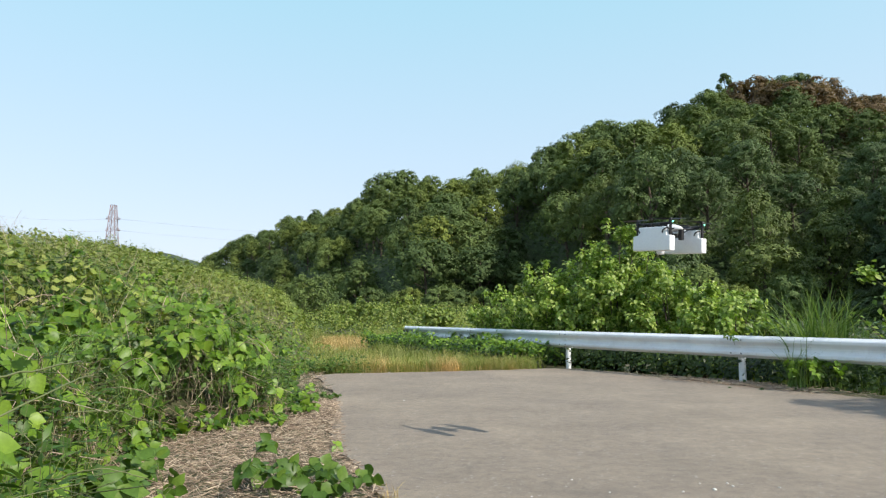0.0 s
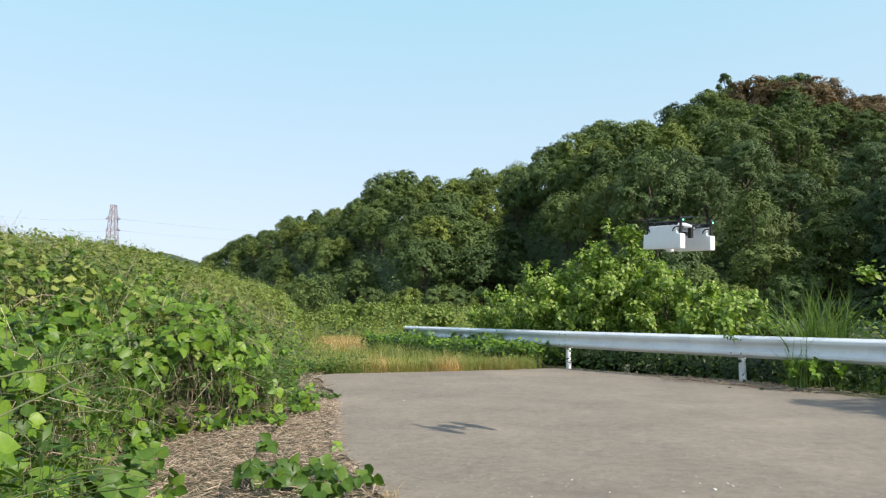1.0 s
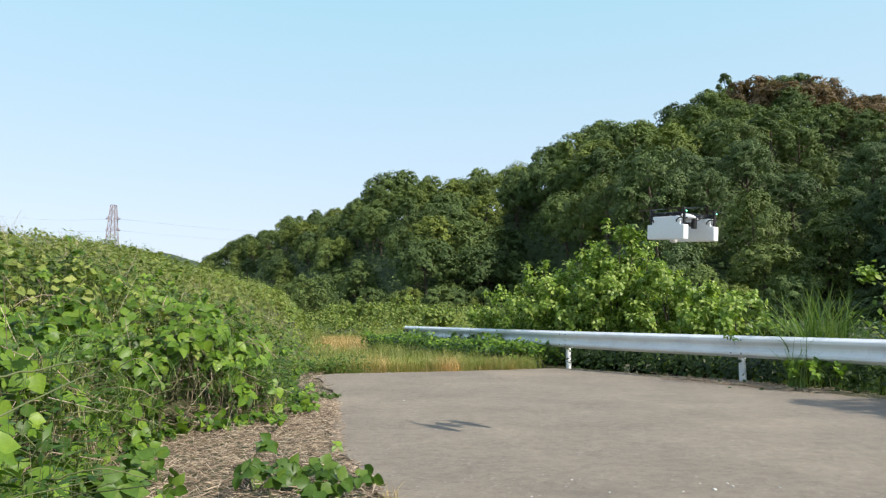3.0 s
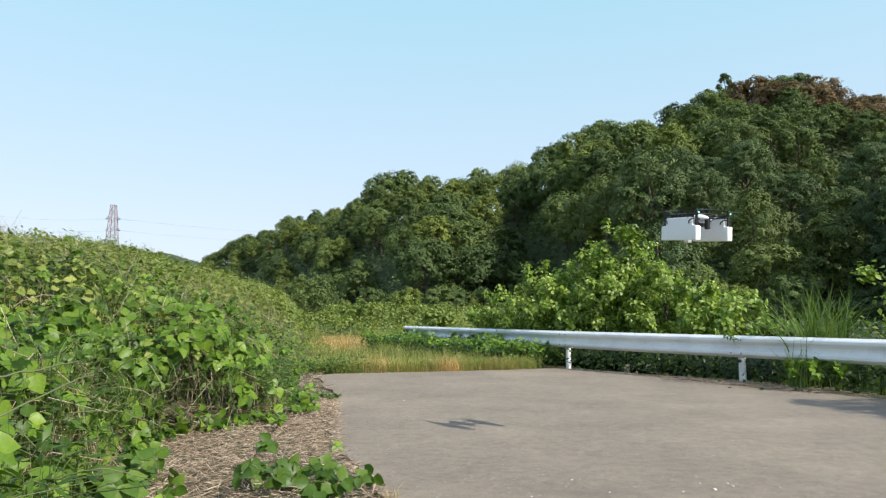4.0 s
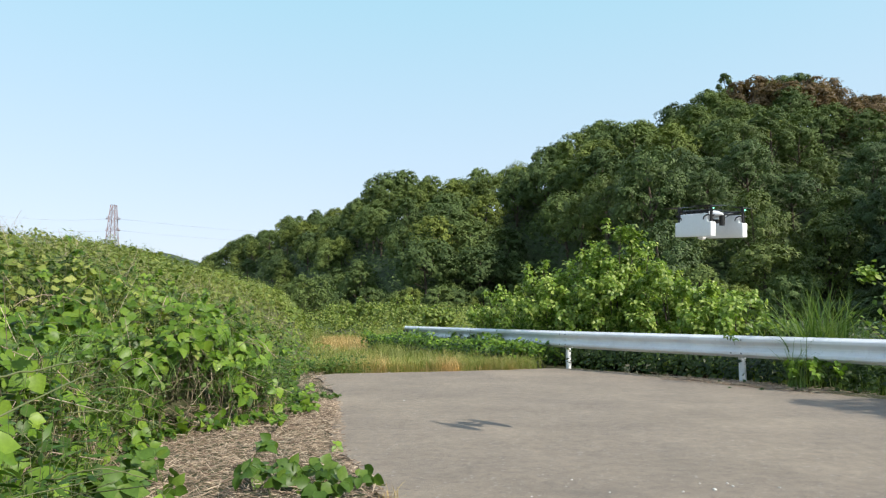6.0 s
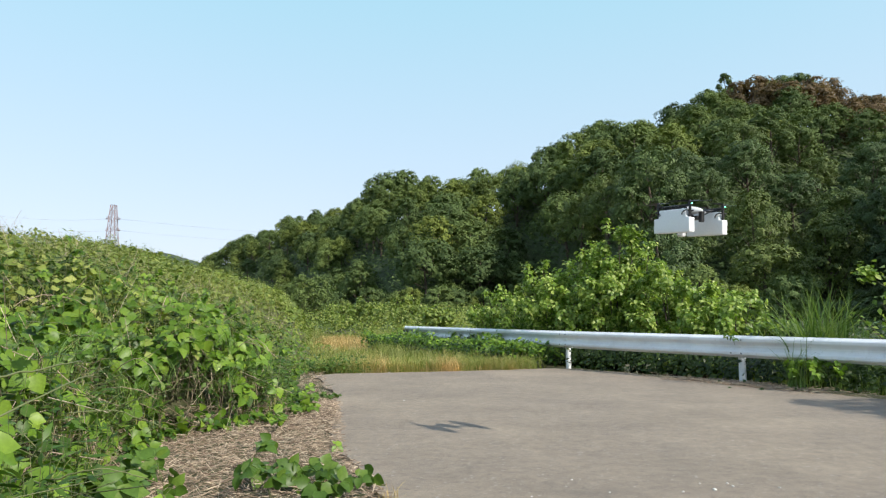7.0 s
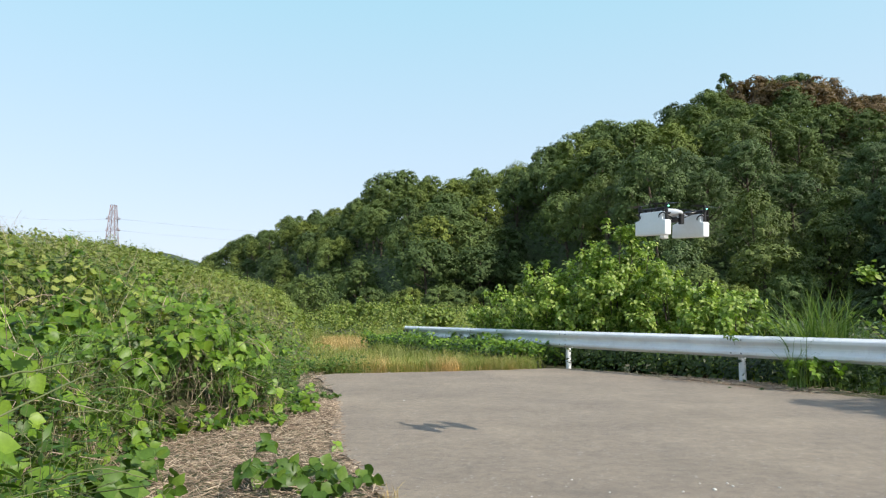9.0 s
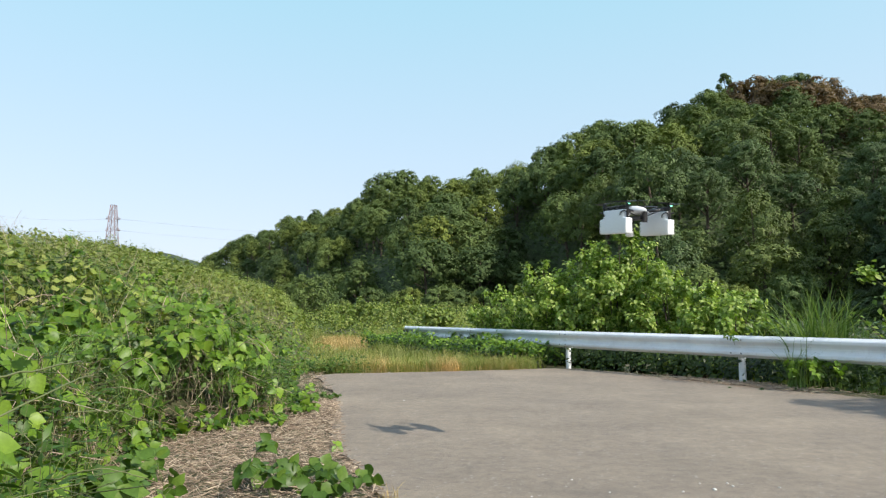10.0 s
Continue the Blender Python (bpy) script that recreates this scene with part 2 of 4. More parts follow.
def blades(base, height, bend, width, r=None, seg=3):
    """Grass blades that taper and bow over."""
    r = r or rng
    n = len(base)
    a = r.uniform(0, 2 * np.pi, n)
    d = np.stack([np.cos(a), np.sin(a), np.zeros(n)], 1)
    s = np.stack([-np.sin(a), np.cos(a), np.zeros(n)], 1)
    h, b, w = (np.broadcast_to(np.asarray(q, float), (n,))[:, None] for q in (height, bend, width))
    vs = []
    for i in range(seg + 1):
        k = i / seg
        c = base + d * (b * h * k ** 2) + np.array([0, 0, 1.0]) * (h * (k - 0.35 * b * k ** 3))
        ww = w * (1 - k) ** 0.7 * 0.5
        vs += [c - s * ww, c + s * ww] if i < seg else [c]
    v = np.stack(vs, 1)
    f = []
    for i in range(seg - 1):
        f += [(2 * i, 2 * i + 1, 2 * i + 3), (2 * i, 2 * i + 3, 2 * i + 2)]
    f.append((2 * seg - 2, 2 * seg - 1, 2 * seg))
    f = np.array(f)[None] + (np.arange(n) * (2 * seg + 1))[:, None, None]
    return v.reshape(-1, 3), f.reshape(-1, 3)


def sticks(p0, p1, radius):
    """Thin three-sided rods from p0 to p1."""
    n = len(p0)
    ax = unit(p1 - p0)
    side = unit(np.cross(ax, np.array([0.13, 0.21, 0.97])))
    up = np.cross(ax, side)
    rad = np.broadcast_to(np.asarray(radius, float), (n,))[:, None]
    vs = []
    for p, q in ((p0, 1.0), (p1, 0.6)):
        for k in range(3):
            a = 2 * np.pi * k / 3
            vs.append(p + rad * q * (math.cos(a) * side + math.sin(a) * up))
    v = np.stack(vs, 1)
    f = np.array([(0, 1, 4), (0, 4, 3), (1, 2, 5), (1, 5, 4), (2, 0, 3), (2, 3, 5)])
    return v.reshape(-1, 3), (f[None] + (np.arange(n) * 6)[:, None, None]).reshape(-1, 3)


def tube(path, radii, sides=6):
    """A tapered limb along a list of points."""
    path = np.array(path, float)
    tan = unit(np.gradient(path, axis=0))
    vs = []
    for p, t, rad in zip(path, tan, radii):
        a = unit(np.cross(t, (0.3, 0.9, 0.1)))
        b = np.cross(t, a)
        for k in range(sides):
            w = 2 * np.pi * k / sides
            vs.append(p + rad * (math.cos(w) * a + math.sin(w) * b))
    f = []
    for i in range(len(path) - 1):
        for k in range(sides):
            a, b = i * sides + k, i * sides + (k + 1) % sides
            f += [(a, b, b + sides), (a, b + sides, a + sides)]
    top = (len(path) - 1) * sides
    f += [(0, k + 1, k) for k in range(1, sides - 1)] + [(top, top + k, top + k + 1) for k in range(1, sides - 1)]
    return np.array(vs), np.array(f)


def block(sx, sy, sz, at=(0, 0, 0), bevel=0.0, segs=2):
    bm = bmesh.new()
    bmesh.ops.create_cube(bm, size=1)
    bmesh.ops.scale(bm, vec=(sx, sy, sz), verts=bm.verts)
    bmesh.ops.translate(bm, vec=at, verts=bm.verts)
    if bevel:
        bmesh.ops.bevel(bm, geom=bm.edges[:], offset=bevel, segments=segs, affect="EDGES", profile=0.5)
    return bm


def can(radius, height, at=(0, 0, 0), sides=16, top=None, m=None):
    bm = bmesh.new()
    bmesh.ops.create_cone(bm, cap_ends=True, segments=sides, radius1=radius, radius2=radius if top is None else top, depth=height)
    if m is not None:
        bmesh.ops.transform(bm, matrix=m, verts=bm.verts)
    bmesh.ops.translate(bm, vec=at, verts=bm.verts)
    return bm


def empty(name, label, category, group="", kind=""):
    return tagged(new(name), label, category, group, kind)


# ---- the lie of the land ----
def smooth(k):
    k = np.clip(k, 0, 1)
    return k * k * (3 - 2 * k)


def lumps(x, y, scale, seed=0.0):
    """Cheap rolling noise, about -1 to 1."""
    x, y = np.asarray(x, float) / scale + seed, np.asarray(y, float) / scale - seed * 1.7
    return (np.sin(x * 1.9 + 1.3 * np.sin(y * 1.1)) + np.sin(y * 2.3 + 1.1 * np.sin(x * 1.7 + 2)) + 0.6 * np.sin(x * 4.1 - y * 3.3 + 1)) / 2.6


BANK_Y = [-30, 0, 2, 3.0, 4.0, 5.2, 6.1, 6.5, 7.2, 9, 10.4, 15.6, 25, 40, 70]
BANK_X = [-1.3, -1.05, -1.2, -1.6, -1.95, -2.45, -2.4, -1.95, -1.65, -2.05, -2.5, -3.0, -4.9, -8.0, -14]


def bank_edge(y):
    return np.interp(y, BANK_Y, BANK_X)


def bank_top(x, y):
    """Height of the plant cover on the bank."""
    s = bank_edge(y) - x
    base = np.interp(s, [0, 0.15, 0.45, 0.9, 2.0, 4.0, 6.5, 10, 30], [0.0, 0.40, 0.80, 1.05, 1.40, 2.05, 2.72, 2.78, 2.85])
    steep = np.interp(y, [10, 17, 30, 42], [0, 1, 1, 0.3])
    base = np.maximum(base, steep * np.interp(s, [0, 0.35, 1.0, 2.0, 4.0], [0, 0.80, 1.38, 1.70, 2.05]))
    far = np.interp(y, [-30, 0, 10, 15, 20, 27, 33, 40, 55], [1, 1, 1.0, 1.06, 1.2, 1.32, 1.18, 0.85, 0.35])
    near = np.interp(y, [0, 1.5, 3.5, 5.0], [0.55, 0.6, 0.8, 1.0])
    return base * far * near + (0.16 * lumps(x, y, 0.8, 3) + 0.15 * lumps(x, y, 0.36, 8)) * np.clip(s * 2, 0, 1)


def bank_soil(x, y):
    s = bank_edge(y) - x
    return np.maximum(bank_top(x, y) - np.interp(s, [0, 0.5, 1.5, 4], [0.5, 0.8, 0.65, 0.5]), -0.03)


# the 1800 column is an unseen spur, raised to shade the right slope
HILL_U = [(p - 784) / 1176 for p in (250, 330, 365, 450, 500, 560, 620, 700, 780, 850, 905, 960, 1030, 1100, 1200, 1300, 1380, 1430, 1500, 1568, 1800, 2200)]
HILL_Y = (500, 474, 448, 400, 380, 366, 354, 328, 323, 316, 288, 261, 236, 205, 180, 154, 140, 140, 143, 170, 176, 330)
HILL_R = (300, 285, 270, 245, 230, 215, 195, 170, 160, 156, 152, 148, 142, 140, 140, 140, 138, 138, 132, 126, 105, 100)
HILL_B = (260, 245, 215, 175, 150, 132, 112, 98, 92, 96, 102, 100, 76, 64, 58, 56, 58, 70, 64, 60, 44, 44)
CROWN = 9.0


def hill(x, y):
    """Height of the wooded hill."""
    yy = np.maximum(y, 1.0)
    u = x / yy
    r, b = np.interp(u, HILL_U, HILL_R), np.interp(u, HILL_U, HILL_B)
    side = smooth((u - HILL_U[0]) / 0.07) * smooth((1.6 - u) / 0.5)
    k = (yy - b) / (r - b)
    rise = np.maximum(560 - np.interp(u, HILL_U, HILL_Y), 0) / 1176
    tops = rise * np.minimum(yy, r) * (0.58 + 0.42 * np.sin(np.clip(k, 0, 1) * np.pi / 2)) + 1.0 - CROWN
    fall = 1 - 0.5 * smooth((yy - r - 12) / 120)
    return np.maximum(tops, 0) * smooth(k * 4) * fall * side * (y > 10)


def land(x, y):
    x, y = np.asarray(x, float), np.asarray(y, float)
    z = np.where(bank_edge(y) > x, bank_soil(x, y), -0.03) * np.interp(y, [-60, -30, 60, 90], [0, 1, 1, 0]) * np.interp(x, [-90, -40], [0, 1])
    z = z + hill(x, y)
    # the far side of the rail falls away a little
    back = np.interp(y, [-20, 2, 5.5, 10.9, 14.2, 21.8, 40], [20, 10.3, 8.2, 4.9, 2.7, -1.2, -9])
    return z - 0.45 * smooth((x - back - 0.3) / 1.6) * np.interp(y, [-30, -20, 22, 40], [0, 1, 1, 0])


def build_ground():
    xs = np.unique(np.concatenate([np.linspace(-2500, -200, 12), np.linspace(-200, -24, 45), np.linspace(-24, 16, 130), np.linspace(16, 200, 70), np.linspace(200, 2500, 14)]))
    ys = np.unique(np.concatenate([np.linspace(-1200, -30, 10), np.linspace(-30, -2, 20), np.linspace(-2, 26, 110), np.linspace(26, 330, 110), np.linspace(330, 3500, 16)]))
    gx, gy = np.meshgrid(xs, ys)
    v = np.stack([gx, gy, land(gx, gy)], -1).reshape(-1, 3)
    i = np.arange(len(xs) - 1)[None] + np.arange(len(ys) - 1)[:, None] * len(xs)
    i = i.ravel()
    f = np.stack([i, i + 1, i + 1 + len(xs), i + len(xs)], 1)
    tagged(part_np("ground", (v, f), SOIL, smooth=True), "weedy brown and green soil round the road", "ground", kind="structure")


ROAD = [(-0.31, 3.9), (-0.55, 4.6), (-0.86, 5.45), (-1.08, 6.5), (-1.24, 7.8), (-1.54, 9.3), (-1.92, 10.8), (-2.3, 12.2), (-2.0, 12.6), (-1.5, 12.7), (-0.2, 13.0), (1.1, 13.4),
        (2.1, 13.8), (2.75, 13.75), (3.45, 12.7), (4.6, 10.4), (5.85, 8.6), (7.4, 6.2), (9.4, 2.8), (14, -5), (22, -20), (5, -20), (1.6, -6), (0.9, -1), (0.3, 1.8)]


def build_road():
    """One sheet of asphalt with a ragged edge and a thin broken lip."""
    pts, n = [], len(ROAD)
    for i in range(n):
        a, b = Vector(ROAD[i]), Vector(ROAD[(i + 1) % n])
        steps = max(1, int((b - a).length / 0.12)) if a.y > 0 else 6
        for k in range(steps):
            p = a.lerp(b, k / steps)
            p += Vector((noise.noise((p.x * 1.3, p.y * 1.3, 0)), noise.noise((p.x * 1.3, p.y * 1.3, 9)))) * 0.09
            p += Vector((noise.noise((p.x * 7, p.y * 7, 4)), noise.noise((p.x * 7, p.y * 7, 5)))) * 0.035
            pts.append(p)
    bm = bmesh.new()
    top = [bm.verts.new((p.x, p.y, 0)) for p in pts]
    low = [bm.verts.new((p.x, p.y, -0.06)) for p in pts]
    face = bm.faces.new(top)
    for i in range(len(pts)):
        j = (i + 1) % len(pts)
        bm.faces.new((top[j], top[i], low[i], low[j]))
    bmesh.ops.triangulate(bm, faces=[face])
    bmesh.ops.recalc_face_normals(bm, faces=bm.faces)
    tagged(part("road", bm, ASPHALT), "worn pale grey asphalt road with ragged edges", "road", kind="structure")


build_ground()
build_road()


# ---- the guard rail ----
POSTS = [(-1.1, 21.6), (0.83, 17.75), (2.65, 14.2), (4.85, 10.9), (6.98, 7.5), (9.1, 4.1), (11.2, 0.7)]


def along(k):
    """A point on the smooth line through the posts."""
    i = int(min(max(math.floor(k), 0), len(POSTS) - 2))
    t = k - i
    p = [Vector(POSTS[min(max(i + d, 0), len(POSTS) - 1)]) for d in (-1, 0, 1, 2)]
    return 0.5 * (2 * p[1] + (p[2] - p[0]) * t + (2 * p[0] - 5 * p[1] + 4 * p[2] - p[3]) * t * t + (3 * p[1] - p[0] - 3 * p[2] + p[3]) * t ** 3)


# outline of the corrugated beam: towards the road, height
WAVE = [(0.000, -0.175), (0.014, -0.174), (0.026, -0.164), (0.070, -0.138), (0.082, -0.122), (0.083, -0.090), (0.076, -0.074), (0.014, -0.030), (0.004, -0.014),
        (0.004, 0.014), (0.014, 0.030), (0.076, 0.074), (0.083, 0.090), (0.082, 0.122), (0.070, 0.138), (0.026, 0.164), (0.014, 0.174), (0.000, 0.175)]


def beam(k0, k1, proud):
    bm = bmesh.new()
    rows = []
    steps = 12
    for i in range(steps + 1):
        k = k0 + (k1 - k0) * i / steps
        p, q = along(k), along(k + 0.01) - along(k - 0.01)
        side = Vector((q.y, -q.x)).normalized() * -1
        if side.x > 0:
            side = -side
        front = [bm.verts.new((*(p + side * (0.07 + proud + a)), 0.58 + b)) for a, b in WAVE]
        rear = [bm.verts.new((*(p + side * (0.067 + proud + a)), 0.58 + b)) for a, b in WAVE]
        rows.append(front + rear[::-1])
    for a, b in zip(rows, rows[1:]):
        for j in range(len(a)):
            m = (j + 1) % len(a)
            bm.faces.new((a[j], a[m], b[m], b[j]))
    bm.faces.new(rows[0][::-1]), bm.faces.new(rows[-1])
    bmesh.ops.recalc_face_normals(bm, faces=bm.faces)
    return bm


def build_rail():
    rail = empty("guard_rail", "white painted corrugated steel guard rail, grimy, overgrown by weeds", "guard rail")
    for i in range(len(POSTS) - 1):
        part("beam", beam(i - 0.04 if i else -0.02, i + 1.04, 0.0035 * (i % 2)), RAIL, rail)
    # rolled end of the last beam
    p, q = along(0), along(0.02) - along(0)
    d = q.normalized()
    bm = can(0.05, 0.35, sides=20, m=Matrix.Scale(1.0, 4))
    bmesh.ops.bevel(bm, geom=bm.edges[:], offset=0.008, segments=2, affect="EDGES")
    bmesh.ops.translate(bm, vec=(p.x - d.x * 0.05 - 0.06, p.y - d.y * 0.05 - 0.03, 0.58), verts=bm.verts)
    part("end_cap", bm, RAIL, rail, smooth=True)
    for i, (x, y) in enumerate(POSTS):
        q = along(min(i + 0.02, 6)) - along(max(i - 0.02, 0))
        d = q.normalized()
        side = Vector((d.y, -d.x))
        if side.x > 0:
            side = -side
        bm = can(0.057, 1.05, (x, y, 0.20), 20)
        part("post", bm, RAIL, rail, "white tubular steel post with chipped paint").data.set_sharp_from_angle(angle=radians(40))
        cap = can(0.058, 0.02, (x, y, 0.735), 20, 0.045)
        part("post_cap", cap, RAIL, rail)
        c = Vector((x, y)) + side * 0.062
        bm = block(0.05, 0.10, 0.22, bevel=0.006)
        bmesh.ops.transform(bm, matrix=Matrix.Translation((c.x, c.y, 0.58)) @ Matrix.Rotation(math.atan2(side.y, side.x), 4, "Z"), verts=bm.verts)
        part("bracket", bm, RAIL, rail)
        for du in (-0.09, 0.09):
            for h in (-0.106, 0.106):
                c = Vector((x, y)) + side * 0.158 + d * du
                m = Matrix.Rotation(math.atan2(side.y, side.x), 4, "Z") @ Matrix.Rotation(math.pi / 2, 4, "Y")
                part("bolt", can(0.014, 0.014, (c.x, c.y, 0.58 + h), 8, 0.010, m), BOLT, rail, "dark round bolt head")


build_rail()


# ---- the flying machine with its two foam floats ----
def prism(outline, y0, y1, bevel):
    bm = bmesh.new()
    a = [bm.verts.new((x, y0, z)) for x, z in outline]
    b = [bm.verts.new((x, y1, z)) for x, z in outline]
    bm.faces.new(a), bm.faces.new(b[::-1])
    for i in range(len(a)):
        j = (i + 1) % len(a)
        bm.faces.new((a[j], a[i], b[i], b[j]))
    bmesh.ops.recalc_face_normals(bm, faces=bm.faces)
    bmesh.ops.bevel(bm, geom=bm.edges[:], offset=bevel, segments=3, affect="EDGES", profile=0.5)
    return bm


def rod(name, a, b, radius, mat, parent):
    a, b = Vector(a), Vector(b)
    bm = can(radius, (b - a).length, sides=10, m=Matrix.Translation((a + b) / 2) @ (b - a).to_track_quat("Z", "Y").to_matrix().to_4x4())
    return part(name, bm, mat, parent, smooth=True)


def build_drone():
    drone = empty("drone", "small white four-rotor drone in flight with two white foam floats", "drone")
    rotors = []
    outline = [(-0.172, 0), (0.172, 0), (0.172, 0.112), (0.137, 0.117), (0.131, 0.178), (-0.120, 0.178), (-0.126, 0.117), (-0.172, 0.112)]
    for s in (-1, 1):
        y = s * 0.185
        fl = part("float", prism(outline, y - 0.03, y + 0.03, 0.007), FOAM, drone, "white foam slab with stepped upper corners", smooth=True)
        fl.data.set_sharp_from_angle(angle=radians(50))
        rod("boom", (-0.165, y, 0.203), (0.165, y, 0.203), 0.009, CARBON, drone)
        rod("lower_boom", (-0.13, y + 0.012, 0.186), (0.13, y - 0.006, 0.190), 0.005, CARBON, drone)
        for k in (-0.085, -0.02, 0.05):
            part("boom_clamp", block(0.018, 0.034, 0.022, (k, y, 0.192), 0.003), DARK, drone)
        for x in (-0.152, 0.152):
            part("motor", can(0.016, 0.032, (x, y, 0.214), 16, 0.014), DARK, drone)
            part("motor_foot", block(0.015, 0.020, 0.082, (x, y, 0.157), 0.004), DARK, drone, "dark leg that grips the step of the float")
            inward = -1 if x > 0 else 1
            for k in (-1, 1):
                arc = [(x + inward * (0.006 + 0.040 * math.sin(w)), y + k * 0.034, 0.148 + 0.018 * math.cos(w) - 0.006 * w) for w in np.linspace(-0.2, 1.9, 7)]
                part_np("claw", tube([(x, y + k * 0.012, 0.160)] + arc, np.linspace(0.006, 0.0035, 8), 6), DARK, drone, "dark curved hook over the edge of the foam", smooth=True)
            rotor = part("rotor", can(0.012, 0.014, sides=12, top=0.007), DARK, drone, "spinning propeller on a dark hub")
            rotor.location = (x, y, 0.236)
            for turn in (0, math.pi):
                bm = bmesh.new()
                vs = []
                for i in range(9):
                    r = 0.008 + 0.150 * i / 8
                    w = 0.013 * (0.55 + 0.9 * math.sin(math.pi * (0.25 + 0.62 * i / 8)) - 0.45 * (i / 8) ** 3)
                    tw = 0.35 - 0.26 * i / 8
                    vs.append([bm.verts.new((r, e * w * math.cos(tw), e * w * math.sin(tw) + o)) for e, o in ((1, 0), (0, 0.0012), (-1, 0), (0, -0.0012))])
                for a, b in zip(vs, vs[1:]):
                    for j in range(4):
                        bm.faces.new((a[j], a[(j + 1) % 4], b[(j + 1) % 4], b[j]))
                bm.faces.new(vs[0][::-1]), bm.faces.new(vs[-1])
                bmesh.ops.rotate(bm, cent=(0, 0, 0), matrix=Matrix.Rotation(turn, 3, "Z"), verts=bm.verts)
                bmesh.ops.recalc_face_normals(bm, faces=bm.faces)
                part("blade", bm, DARK, rotor, "dark narrow propeller blade")
            rotors.append(rotor)
        part("tail_light", block(0.008, 0.010, 0.009, (0.172, y, 0.216), 0.002), GLOW, drone, "small glowing green lamp")
        rod("arm", (0.02, s * 0.03, 0.175), (0.10, y, 0.192), 0.009, CARBON, drone)
        rod("arm", (-0.03, s * 0.03, 0.175), (-0.06, y, 0.192), 0.009, CARBON, drone)
        rod("strut", (0.06, s * 0.03, 0.135), (0.05, y - s * 0.01, 0.188), 0.005, CARBON, drone)
    # body shell: a long rounded hull, higher at the front
    bm = bmesh.new()
    bmesh.ops.create_uvsphere(bm, u_segments=24, v_segments=14, radius=1)
    for v in bm.verts:
        x, yy, z = v.co
        v.co = (0.135 * x - 0.02, 0.062 * yy * (1 - 0.3 * x * x), 0.178 + (0.044 if z > 0 else 0.028) * z * (1 - 0.25 * max(x, 0)))
    part("shell", bm, SHELL, drone, "glossy white rounded body shell", smooth=True)
    for s, at in ((-1, 0.02), (1, 0.04)):
        bend = [(at - 0.06, s * 0.03, 0.196), (at - 0.01, s * 0.06, 0.214), (at + 0.04, s * 0.105, 0.208), (at + 0.07, s * 0.150, 0.192)]
        part_np("cable", tube(bend, [0.0035] * 4, 6), DARK, drone, smooth=True)
    part("battery", block(0.034, 0.032, 0.080, (0.104, 0, 0.130), 0.005), DARK, drone, "dark battery block at the tail")
    part("body_base", block(0.17, 0.07, 0.03, (0.01, 0, 0.125), 0.006), DARK, drone)
    part("status_lamp", can(0.006, 0.006, (0.129, 0.012, 0.165), 10, 0.004, Matrix.Rotation(math.pi / 2, 4, "Y")), SHELL, drone)
    part("gimbal", block(0.03, 0.05, 0.085, (-0.075, 0, 0.072), 0.006), DARK, drone)
    cam_body = part("camera_unit", block(0.05, 0.05, 0.055, (-0.085, 0, 0.012), 0.012), SHELL, drone, "small white camera on a gimbal")
    part("lens", can(0.014, 0.016, (-0.116, 0, 0.012), 14, 0.013, Matrix.Rotation(math.pi / 2, 4, "Y")), LENS, cam_body)
    rod("skid", (-0.05, -0.165, 0.180), (-0.05, 0.165, 0.180), 0.006, CARBON, drone)
    return drone, rotors


drone, rotors = build_drone()


# ---- trees on the hill ----
def lobes_crown(r, lobes, leaves_each, leaf, wide, tall, base, mat_template=LEAF_CHIP, flat=0.55):
    """Leaves on rounded boughs, boughs over a broad uneven crown."""
    pos, nor = [], []
    for i in range(lobes):
        c = 1.0 - 1.45 * (i + r.uniform(0, 1)) / lobes
        a = i * 2.39996 + r.uniform(-0.5, 0.5)
        k = math.sqrt(max(0, 1 - c * c)) * r.uniform(0.72, 1.08)
        rr = r.uniform(0.20, 0.36)
        ctr = np.array([math.cos(a) * k * wide * 0.70, math.sin(a) * k * wide * 0.70, base + tall * (0.50 + 0.40 * c)])
        size = np.array([wide, wide, min(tall * flat, wide * 0.72)]) * rr
        # small tufts over each bough, denser on its upper side
        tufts = 13
        t = unit(r.normal(0, 1, (tufts, 3)) + np.array([0, 0, 0.45]))
        which = r.integers(0, tufts, leaves_each)
        d = unit(t[which] + r.normal(0, 0.24, (leaves_each, 3)))
        rad = np.where(r.random(leaves_each) < 0.12, r.uniform(1.0, 1.22, leaves_each), r.uniform(0.80, 1.06, leaves_each))
        pos.append(ctr + d * size * rad[:, None])
        nor.append(unit(0.62 * d + 0.22 * unit(d - 0.8 * t[which]) + 0.25 * unit(ctr - np.array([0, 0, base + tall * 0.3])) + np.array([0, 0, 0.16])))
    pos, nor = np.concatenate(pos), np.concatenate(nor)
    return leaves(pos, nor, r.uniform(0.6, 1.35, len(pos)) * leaf, mat_template, 0.4, 0.2, r)


